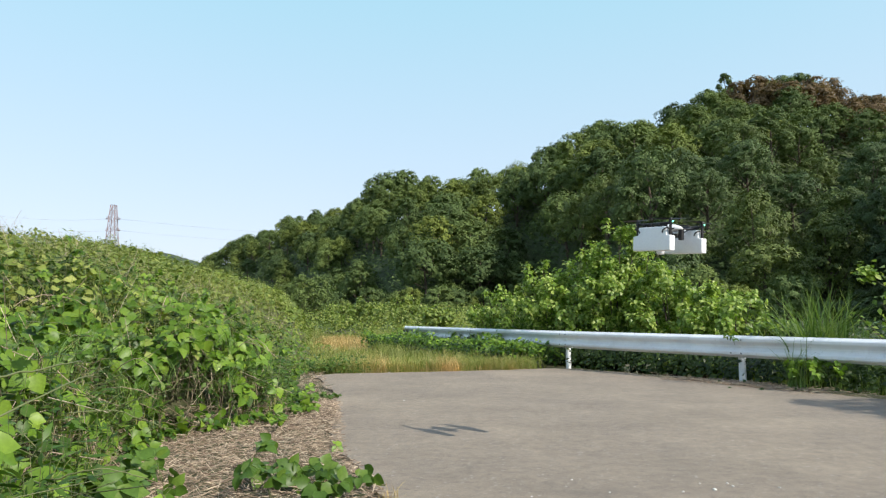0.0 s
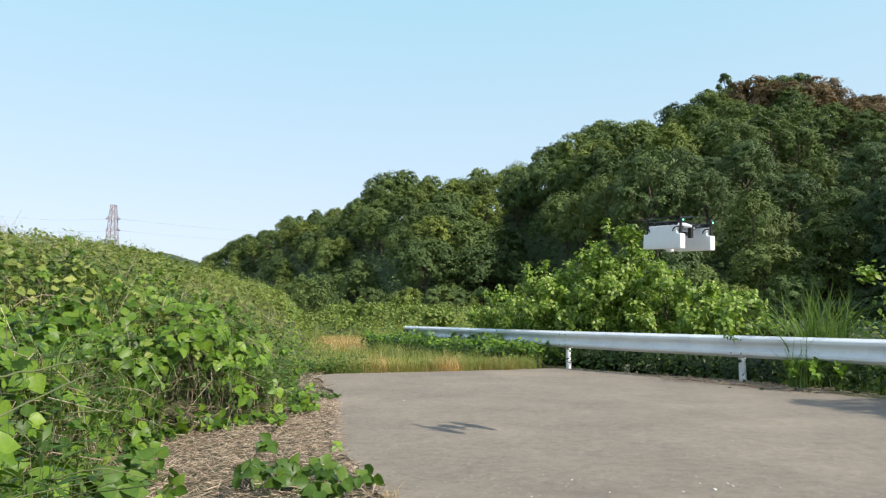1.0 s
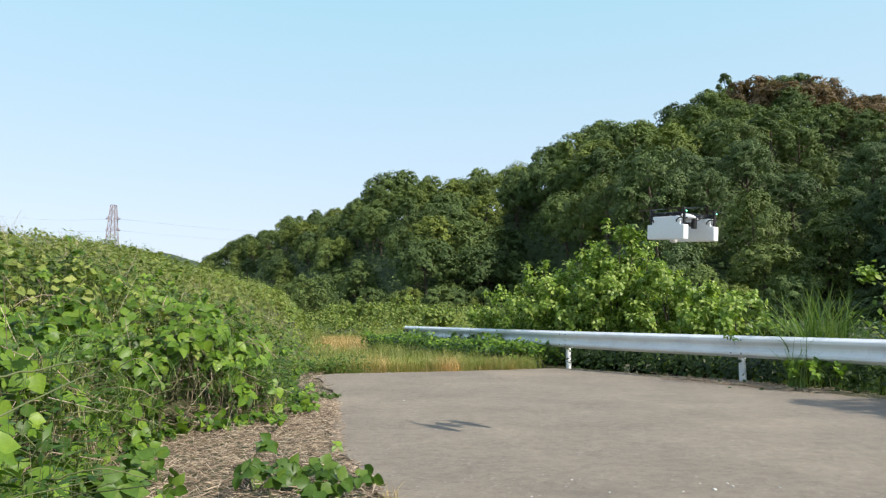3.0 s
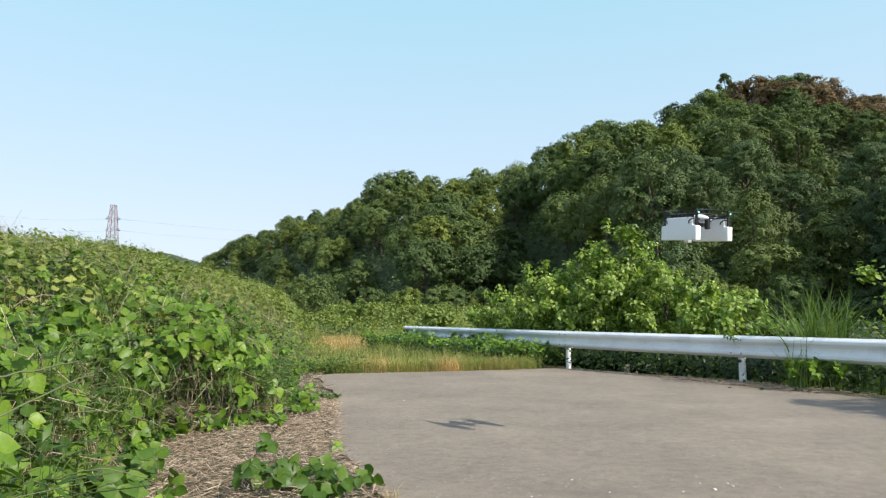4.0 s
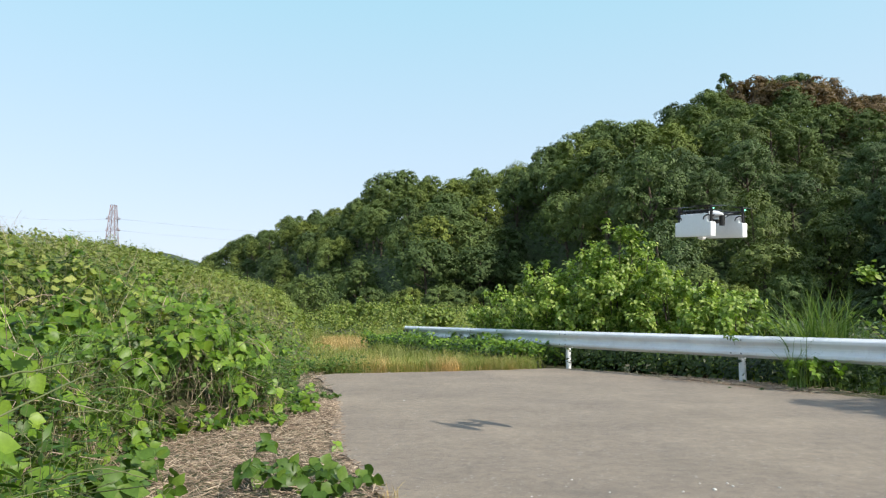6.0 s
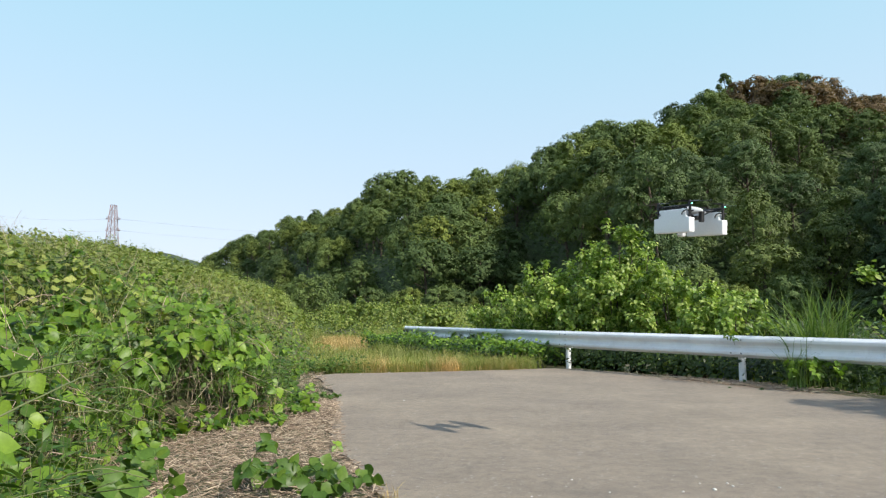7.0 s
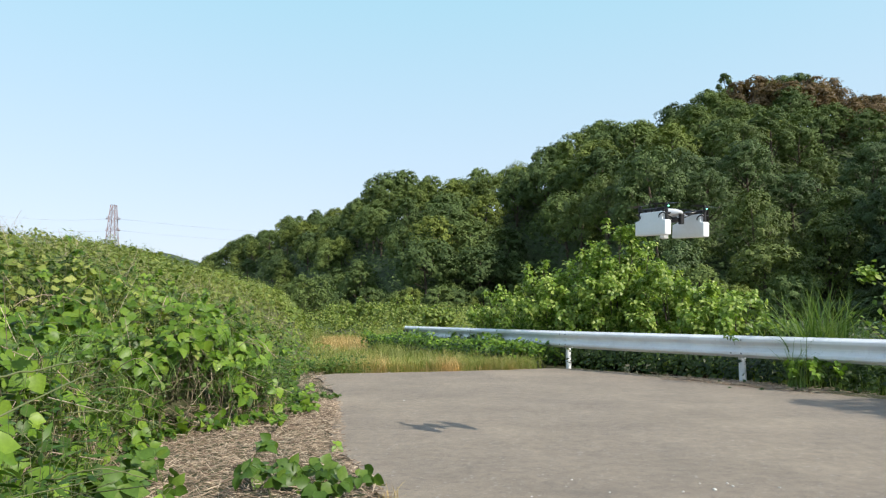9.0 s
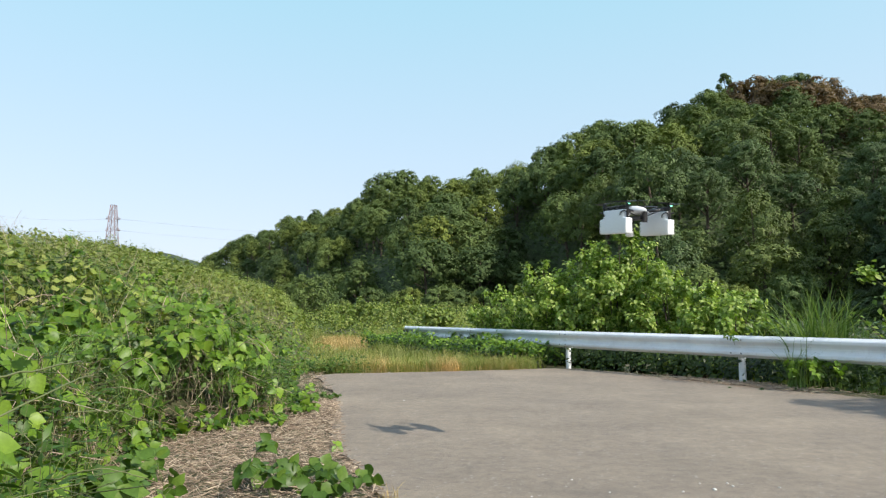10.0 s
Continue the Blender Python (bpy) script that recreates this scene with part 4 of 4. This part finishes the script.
def build_verge():
    strip = empty("dry_grass", "orange and straw coloured dry grass at the end of the asphalt", "grass", kind="stuff")
    n = 11000
    x = rng.uniform(-2.3, 1.9, n)
    y = 12.78 + 0.24 * (x + 1.6) + 0.14 * lumps(x, x * 0, 0.35, 2) + np.abs(rng.normal(0, 0.38, n))
    keep = rng.random(n) < np.clip(0.34 + 0.75 * lumps(x, y, 0.38, 4) + 0.2 * lumps(x, x * 0, 0.9, 2), 0.04, 1) * np.clip((2.0 - x) / 1.1, 0, 1) * np.clip((x + 2.3) / 0.9, 0, 1)
    x, y = x[keep], y[keep]
    n = len(x)
    p = np.stack([x, y, np.full(n, -0.03)], 1)
    part_np("blades", blades(p, rng.uniform(0.08, 0.42, n) * (1 + 0.45 * lumps(x, y, 0.4, 1)), rng.uniform(0.1, 1.5, n), rng.uniform(0.003, 0.007, n)), DRY_GRASS, strip)
    n = 5500
    y = rng.normal(26.5, 2.6, n)
    x = -0.150 * y + rng.normal(0, 0.6, n) + 0.35 * lumps(y, y * 0, 1.5)
    p = np.stack([x, y, np.full(n, -0.03)], 1)
    part_np("far_blades", blades(p, rng.uniform(0.10, 0.36, n), rng.uniform(0.1, 1.0, n), 0.014), DRY_GRASS, strip)
    n = 9000
    x = rng.uniform(-2.4, 1.9, n)
    y = 12.82 + 0.24 * (x + 1.6) + 0.12 * lumps(x, x * 0, 0.3, 5) + np.abs(rng.normal(0, 0.4, n))
    keep = lumps(x, y, 0.38, 4) < 0.35
    x, y = x[keep], y[keep]
    n = len(x)
    part_np("green_blades", blades(np.stack([x, y, np.full(n, -0.03)], 1), rng.uniform(0.06, 0.38, n), rng.uniform(0.1, 1.0, n), rng.uniform(0.004, 0.009, n)), GRASS, strip)
    n = 800
    x = -2.1 + rng.normal(0, 0.3, n)
    y = 12.55 + np.abs(rng.normal(0, 0.5, n))
    q = np.stack([x, y, rng.random(n) * 0.28 * (1 + 0.6 * lumps(x, y, 0.3))], 1)
    part_np("low_leaves", leaves(q, np.tile((0.1, -0.5, 1.0), (n, 1)), rng.uniform(0.03, 0.07, n), LEAF_MID, 0.4, 0.6), WEED, strip)
    green = empty("meadow_grass", "tall green grass between the bank and the guard rail", "grass", kind="stuff")
    n = 26000
    y = 12.9 + 26 * rng.random(n) ** 1.8
    lo, hi = bank_edge(y) - 0.4, np.interp(y, [13, 14.2, 17.75, 21.6, 40], [1.9, 2.2, 0.5, -0.6, 4])
    x = lo + (hi - lo) * rng.random(n)
    front = 12.95 + 0.24 * (x + 1.6) + 0.25 * lumps(x, x * 0, 0.5, 6)
    x, y = x[y > front], y[y > front]
    n = len(x)
    keep = (np.abs(x + 0.150 * y) > 0.8) | (y < 20.5) | (y > 31) | (rng.random(n) < 0.25)
    x, y = x[keep], y[keep]
    n = len(x)
    p = np.stack([x, y, np.full(n, -0.03)], 1)
    part_np("blades", blades(p, rng.uniform(0.12, 0.42, n) * np.where(np.abs(x + 0.150 * y) < 1.0, 0.5, 1.0) * (1 + (y - 13) / 40), rng.uniform(0.1, 0.8, n), rng.uniform(0.008, 0.016, n) * (1 + (y - 13) / 20)), GRASS, green)
    n = 30000
    y = rng.uniform(31, 88, n)
    x = rng.uniform(-0.24, 0.22, n) * y
    p = np.stack([x, y, 0.15 + (0.8 + 0.034 * (y - 31)) * rng.random(n) + 0.25 * lumps(x, y, 3)], 1)
    part_np("weeds", leaves(p, np.tile((0, -0.3, 1.0), (n, 1)), rng.uniform(0.08, 0.17, n), LEAF_TINY, 0.3, 0.6), BANK, green)


def build_rail_straw():
    n = 900
    k = 3.06 + rng.normal(0, 0.2, n)
    c = np.array([along(q) for q in k]) + rng.normal(0, 0.16, (n, 2)) - np.array([0.25, 0.2])
    a = rng.uniform(0, 6.28, n)
    half = np.stack([np.cos(a), np.sin(a), rng.normal(0, 0.1, n)], 1) * rng.uniform(0.03, 0.18, (n, 1))
    p = np.concatenate([c, rng.uniform(0.008, 0.035, (n, 1))], 1)
    heap = empty("straw_heap", "dead pale stalks lying at the foot of a rail post", "straw", kind="stuff")
    part_np("stalks", sticks(p - half, p + half, rng.uniform(0.002, 0.004, n)), STRAW, heap)


build_rail_straw()


def build_rail_weeds():
    weeds = empty("rail_weeds", "low creepers growing under the guard rail, shade put into their dark green", "weeds", kind="stuff")
    k = np.concatenate([rng.uniform(-0.3, 5.0, 9000), rng.uniform(-0.3, 1.9, 4500)])
    line = np.array([along(q) for q in k])
    low = k < 1.8
    off = np.where(low, rng.normal(-0.2, 0.5, len(k)), rng.normal(0.38, 0.28, len(k)))
    tangent = unit(np.array([along(q + 0.02) - along(q - 0.02) for q in k]))
    nrm = np.stack([tangent[:, 1], -tangent[:, 0]], 1)
    nrm *= np.sign(nrm[:, :1])
    xy = line + nrm * off[:, None]
    bumps = lumps(xy[:, 0], xy[:, 1], 0.55)
    tall = np.where(low, 0.50 + 0.16 * bumps, (0.42 + 0.12 * bumps) * np.clip(1 + (off + 0.1) * 2.2, 0.1, 1.0))
    tall = np.where(low & (off < -0.35), tall * 0.8, tall)
    z = tall * rng.random(len(k)) ** 0.6
    p = np.concatenate([xy, z[:, None]], 1)
    n = 7000
    y = rng.uniform(14.3, 22.5, n)
    x = np.interp(y, [14.2, 17.75, 21.6, 23], [2.65, 0.83, -1.1, -1.7]) - 0.05 - 1.25 * rng.random(n) ** 1.2
    hgt = 0.46 + 0.20 * lumps(x, y, 0.7, 2) + 0.10 * lumps(x, y, 0.3, 3)
    q = np.stack([x, y, hgt * rng.random(n) ** 0.45], 1)
    part_np("front_leaves", leaves(q, np.tile((-0.1, -0.6, 1.0), (n, 1)), rng.uniform(0.06, 0.12, n), LEAF_MID, 0.4, 0.5), KUDZU, weeds)
    # the shade under the rail is in this leaf colour
    part_np("leaves", leaves(p, np.stack([-nrm[:, 0], -nrm[:, 1], np.full(len(k), 1.2)], 1), rng.uniform(0.05, 0.10, len(k)), LEAF_MID, 0.4, 0.5), WEED_SHADED, weeds)


def make_bush(seed, wide, tall, n, leaf, at, label, mat=BUSH, template=LEAF_MID, shoots=30):
    """Arching shoots, each with sprays of hanging leaves that thicken towards its tip."""
    r = np.random.default_rng(seed)
    bush = empty("bush", label, "bush", "bushes behind the guard rail")
    pos, nor = [], []
    ks = np.linspace(0, 1, 7)
    for i in range(shoots):
        a, lean = i * 2.39996 + r.uniform(-0.4, 0.4), math.sqrt((i + 0.5) / shoots) * r.uniform(0.8, 1.1)
        h = tall * (1.08 - 0.52 * lean ** 2) * r.uniform(0.78, 1.02)
        out = wide * 0.5 * lean
        path = np.stack([math.cos(a) * out * ks ** 1.3, math.sin(a) * out * ks ** 1.3, h * (ks - 0.10 * lean * ks ** 4)], 1)
        part_np("branch", tube(path, np.linspace(0.022, 0.004, 7), 4), BARK, bush)
        m = n // shoots
        sprays = 9 if wide > 1 else 20
        at_k = np.concatenate([r.uniform(0.25, 0.97, sprays - 2), (0.95, 1.0)])
        reach = unit(r.normal(0, 1, (sprays, 3)) * np.array([1, 1, 0.3])) * r.uniform(0.05, 0.24, (sprays, 1)) * wide / 2.4
        reach[-2:] *= 0.3
        pick = r.integers(0, sprays, m)
        c = np.array([np.interp(at_k[pick], ks, path[:, j]) for j in range(3)]).T
        f = r.uniform(0.1, 1.25, (m, 1))
        d = reach[pick] * f + r.normal(0, 1, (m, 3)) * np.array([0.055, 0.055, 0.040]) * max(wide, 1.4) / 2.4
        d[:, 2] -= 0.06 * f[:, 0] ** 2
        pos.append(c + d)
        nor.append(unit(reach[pick] * 2 + d * 3 + np.array([math.cos(a), math.sin(a), 0]) * 0.35 * lean + np.array([0.1, -0.2, 0.9])))
    pos, nor = np.concatenate(pos), np.concatenate(nor)
    part_np("foliage", leaves(pos, nor, r.uniform(0.55, 1.25, len(pos)) * leaf, template, 1.3, 0.5, r), mat, bush)
    bush.location = at
    return bush


def at_land(x, y, dz=0.0):
    return (x, y, float(land(x, y)) + dz)


def build_rough():
    """Weeds on the ground beyond the rail."""
    n = 14000
    y = 10 + 48 * rng.random(n) ** 1.5
    x = rng.uniform(0.12, 0.95, n) * y
    back = np.interp(y, [2, 5.5, 10.9, 14.2, 21.8, 40], [10.3, 8.2, 4.9, 2.7, -1.2, -9])
    ok = x > back + 0.5
    x, y = x[ok], y[ok]
    n = len(x)
    p = np.stack([x, y, land(x, y) + (0.75 + 0.3 * lumps(x, y, 1.2)) * rng.random(n) ** 0.6], 1)
    rough = empty("rough_weeds", "weeds on the low ground beyond the rail, their green darkened for shade", "weeds", kind="stuff")
    # same darkened leaf: shade beyond the rail is coloured in
    part_np("leaves", leaves(p, np.tile((0, -0.4, 1.0), (n, 1)), rng.uniform(0.09, 0.16, n) * (1 + y / 40), LEAF_TINY, 0.4, 0.6), WEED_SHADED, rough)


build_rough()
build_litter()
build_verge()
build_rail_weeds()
for seed, px, d, wide, top, n in ((21, 1085, 15.5, 3.0, 405, 5200), (22, 975, 16.5, 2.8, 455, 4200), (23, 1190, 14.4, 2.7, 472, 4200), (24, 1290, 13.4, 2.4, 512, 3200), (25, 890, 18.5, 2.8, 505, 3000),
                                  (26, 1130, 16.8, 2.8, 425, 3600), (27, 1370, 12.4, 1.4, 550, 1200), (28, 1045, 15.7, 2.4, 500, 3000), (29, 1240, 15.2, 2.4, 500, 2600)):
    bx = (px - 784) / 1176 * d
    gz = float(land(bx, d))
    make_bush(seed, wide, 1.065 + (560 - top) / 1176 * d - gz, int(n * 2.3), 0.104, (bx, d, gz), "bright yellow-green leafy bush behind the guard rail")


def make_reeds(name, n, at, spread, tall, label, wide=0.02, mat=REED):
    r = np.random.default_rng(n)
    clump = empty(name, label, "grass", kind="stuff")
    p = np.concatenate([r.normal(0, spread, (n, 2)), np.zeros((n, 1))], 1)
    tagged(part_np("blades", blades(p, r.uniform(0.5, 1.0, n) * tall, r.uniform(0.1, 1.0, n), r.uniform(0.45, 1.0, n) * wide, r, 5), mat, clump), kind="stuff")
    clump.location = at
    return clump


make_reeds("reed_clump", 420, at_land(5.9, 10.5), 0.20, 2.05, "tall green pampas grass clump behind the guard rail", 0.034)
make_reeds("reed_clump", 90, at_land(6.7, 10.3), 0.20, 1.75, "tall green pampas grass clump behind the guard rail", 0.03)
make_reeds("dry_tuft", 26, (-0.31, 3.93, -0.02), 0.025, 0.17, "small pale dry grass tuft at the edge of the asphalt", 0.008, DRY_GRASS)
make_reeds("reed_tuft", 70, (5.2, 9.9, -0.03), 0.08, 1.0, "thin green grass tuft leaning over the guard rail")


make_bush(33, 0.62, 3.8, 2600, 0.125, at_land(3.68, 15.3), "slender bright green shoot rising out of the bushes", shoots=4)
make_bush(35, 0.65, 3.65, 2200, 0.125, at_land(4.25, 15.2), "slender bright green shoot rising out of the bushes", shoots=4)
make_bush(34, 2.3, 2.3, 700, 0.14, at_land(8.15, 11.4), "sparse light green bush with arching twigs behind the rail")


def build_arching_twig():
    twig = empty("arching_twig", "bare pale twig arching down to a yellow-green leaf cluster", "twig")
    for low in (0.0, 0.12):
        part_np("stem", tube([(8.5, 11.0, -0.46), (8.2, 11.0, 0.8 - low), (7.75, 11.0, 1.5 - low), (7.35, 11.0, 1.70 - low * 1.4), (7.16, 11.0, 1.78 - low)], (0.014, 0.012, 0.009, 0.006, 0.004), 6), VINE, twig, smooth=True)
    r = np.random.default_rng(77)
    p = np.array([7.06, 11.0, 1.80]) + r.normal(0, 1, (110, 3)) * np.array([0.10, 0.10, 0.07])
    part_np("foliage", leaves(p, np.tile((0.1, -0.4, 0.9), (110, 1)), r.uniform(0.06, 0.12, 110), LEAF_OVAL, 1.0, 0.5, r), BUSH, twig)


build_arching_twig()


# ---- bushes in the meadow, the shading tree, sprigs, vines, pebbles ----
for seed, px, d, wide, top, n in ((41, 655, 40, 3.6, 526, 1500), (42, 715, 44, 4.0, 524, 1500), (43, 600, 46, 3.4, 532, 1300), (44, 770, 34, 2.6, 535, 1100), (45, 545, 52, 5.0, 478, 1800), (46, 575, 56, 4.5, 500, 1600)):
    bx = (px - 784) / 1176 * d
    tagged(make_bush(seed, wide, 1.065 + (560 - top) / 1176 * d, int(n * 2.4), 0.18, (bx, d, 0), "green leafy bush standing in the weedy meadow", TREE if seed > 44 else MEADOW, LEAF_TINY), group="bushes in the meadow")
shade = make_tree(31, 1.8, 4.2, 13, 120, 0.16, BUSH, "leafy green roadside tree beside the guard rail", 1.2)
shade.location = (9.9, 4.15, -0.2)


def make_sprig(at, tall, count, leaf, seed, lean=0.35, mat=KUDZU, label="young green kudzu shoot with broad leaves on dry straw"):
    """A young vine: one stem, and each three-part leaf on its own stalk."""
    r = np.random.default_rng(seed)
    sprig = empty("kudzu_sprig", label, "vine shoot", "vine shoots beside the road")
    a = r.uniform(0, 6.28)
    ks = np.linspace(0, 1, 7)
    path = np.stack([np.cos(a) * lean * ks ** 1.5, np.sin(a) * lean * ks ** 1.5, tall * np.sin(ks * 1.5)], 1)
    part_np("stem", tube(path, np.linspace(0.004, 0.002, 7), 5), VINE, sprig)
    for i in range(count):
        k = r.uniform(0.35, 1.0)
        c = np.array([np.interp(k, ks, path[:, j]) for j in range(3)])
        b = r.uniform(0, 6.28)
        e = c + np.array([math.cos(b), math.sin(b), 0.5]) * leaf * 0.8
        stalk = sticks(c[None], e[None], 0.0018)
        lf = part_np("leaf", leaves(e[None], np.array([[0.2, -0.5, 0.9]]), leaf * r.uniform(0.55, 1.2), KUDZU_LEAF, 0.5, 0.6, r), mat, sprig)
        part_np("leaf_stalk", stalk, VINE, lf)
    sprig.location = at


for i, (x, y, tall, count, leaf) in enumerate(((-0.95, 4.35, 0.12, 7, 0.085), (-0.72, 4.25, 0.14, 8, 0.085), (-0.55, 4.35, 0.12, 6, 0.08), (-0.85, 4.0, 0.16, 7, 0.09), (-0.62, 3.95, 0.12, 7, 0.085), (-0.42, 4.15, 0.10, 5, 0.075),
                                               (-1.3, 4.6, 0.24, 3, 0.085), (-1.66, 4.1, 0.20, 5, 0.10), (-1.45, 3.7, 0.16, 4, 0.09), (-1.85, 4.5, 0.14, 4, 0.085), (-1.35, 5.3, 0.08, 3, 0.07), (-1.75, 3.5, 0.22, 6, 0.10),
                                               (-1.55, 6.3, 0.16, 6, 0.08), (-1.42, 7.4, 0.14, 6, 0.07), (-1.62, 7.9, 0.16, 6, 0.07), (-1.75, 8.5, 0.18, 7, 0.07), (-0.86, 5.5, 0.06, 2, 0.06), (-1.1, 3.4, 0.12, 5, 0.09))):
    make_sprig((x - (0.14 if i < 6 else 0.0), y, -0.03), tall, count, leaf, 60 + i, 0.12, WEED if i < 12 else KUDZU)
for i, (x, y) in enumerate(((-1.50, 8.75), (-1.62, 8.6), (-1.42, 8.9), (-1.56, 8.95), (-1.70, 8.85))):
    make_sprig((x, y, -0.03), 0.06, 9, 0.046, 120 + i, 0.12, WEED, "low dark green weed on straw beside the asphalt")
make_sprig((-1.12, 1.62, 0.50), 0.22, 4, 0.10, 91, 0.1, KUDZU, "green kudzu shoot with large leaves in the thicket")
make_sprig((-1.28, 1.95, 0.45), 0.20, 5, 0.10, 92, 0.1, KUDZU, "green kudzu shoot with large leaves in the thicket")
make_sprig((-1.15, 2.3, 0.10), 0.22, 5, 0.10, 93, 0.1, KUDZU, "green kudzu shoot with large leaves in the thicket")
make_sprig((4.62, 10.62, 0.62), 0.10, 4, 0.075, 95, 0.1, WEED, "dark green kudzu shoot hanging over the guard rail")
for at in ((5.12, 9.78), (5.26, 9.5), (5.42, 9.35), (5.5, 9.55), (5.2, 9.95)):
    make_sprig((*at, -0.03), 0.42, 9, 0.085, int(at[0] * 100), 0.15, KUDZU, "green kudzu shoot climbing against the guard rail")

VINES = [[(-1.48, 2.2, 0.865), (-1.45, 2.45, 0.875), (-1.48, 2.7, 0.885), (-1.54, 2.95, 0.86)], [(-1.35, 2.0, 0.75), (-1.37, 2.4, 0.81), (-1.43, 2.7, 0.83), (-1.50, 2.95, 0.80)],
         [(-2.35, 4.5, 0.36), (-2.1, 4.5, 0.5), (-1.85, 4.6, 0.57)], [(-2.0, 3.6, 0.55), (-1.8, 3.7, 0.56), (-1.55, 3.9, 0.42)], [(-1.6, 2.8, 0.40), (-1.4, 2.8, 0.45), (-1.25, 2.9, 0.38)]]
for line in VINES:
    ks = np.linspace(0, 1, len(line))
    fine = np.array([[np.interp(q, ks, [p[j] for p in line]) for j in range(3)] for q in np.linspace(0, 1, 13)])
    fine[1:-1] = (fine[:-2] + 2 * fine[1:-1] + fine[2:]) / 4 + rng.normal(0, 0.003, (11, 3))
    vine = tagged(part_np("vine", tube(fine, np.linspace(0.0038, 0.002, 13), 6), VINE, smooth=True), "long bare pale green vine arching out of the thicket", "vine", "bare vines over the thicket")

for i, (px, py, size) in enumerate(((1250, 857, 0.016), (1272, 846, 0.010), (1282, 851, 0.011), (1196, 860, 0.010), (1225, 846, 0.008), (716, 706, 0.013), (640, 661, 0.016), (690, 658, 0.016), (1362, 853, 0.008), (936, 868, 0.008), (1070, 861, 0.008), (1005, 840, 0.008))):
    d = 1252 / (py - 560)
    size *= 0.85
    bm = bmesh.new()
    bmesh.ops.create_icosphere(bm, subdivisions=2, radius=size)
    for v in bm.verts:
        v.co *= 1 + 0.35 * noise.noise(v.co * 40 + Vector((i * 3.1, 0, 0)))
        v.co.z *= 0.6
    peb = part("pebble", bm, STONE, None, smooth=True)
    peb.location = ((px - 784) / 1176 * d, d, size * 0.4)
    tagged(peb, "small pale stone chip lying on the asphalt", "pebble", "pebbles on the road")


# ---- what moves ----
FLIGHT = [
    (0.0, 1.741, 5.086, 1.554, -57.2, -3.5, -0.4), (0.5, 1.803, 5.150, 1.565, -55.9, -3.8, 1.0), (1.0, 1.850, 5.184, 1.582, -56.1, -3.4, 0.8),
    (1.5, 1.855, 5.186, 1.610, -56.0, -4.0, 0.9), (2.0, 1.849, 5.178, 1.631, -55.9, -4.9, 1.0), (2.5, 1.870, 5.207, 1.656, -55.7, -4.6, 0.7),
    (4.0, 2.045, 5.329, 1.671, -60.6, -5.2, 1.8), (4.5, 2.181, 5.395, 1.687, -60.5, -4.7, 3.2), (5.0, 2.261, 5.446, 1.694, -61.2, -4.6, 4.0),
    (5.5, 2.220, 5.360, 1.689, -60.9, -5.2, 3.0), (7.0, 1.931, 5.151, 1.701, -60.7, -3.5, 0.2), (7.5, 1.833, 5.087, 1.700, -61.9, -4.0, 0.8),
    (8.0, 1.810, 5.119, 1.685, -62.4, -2.9, 0.4), (8.5, 1.777, 5.109, 1.675, -63.4, -3.0, -0.2), (9.0, 1.788, 5.161, 1.685, -67.5, -3.9, -0.2),
    (9.5, 1.766, 5.182, 1.696, -70.0, -5.7, 9.0), (10.0, 1.479, 5.052, 1.687, -70.6, -4.9, 0.4)]


def motions():
    walk(drone, [(t, pose(x, y, z, roll, -pitch, turn)) for t, x, y, z, turn, pitch, roll in FLIGHT])
    for i, rotor in enumerate(rotors):
        way = 1 if i in (0, 3) else -1
        home = tuple(rotor.location)
        walk(rotor, [(k / FPS, pose(*home, 0, 0, way * 84.0 * k + 31 * i)) for k in range(301)])


motions()
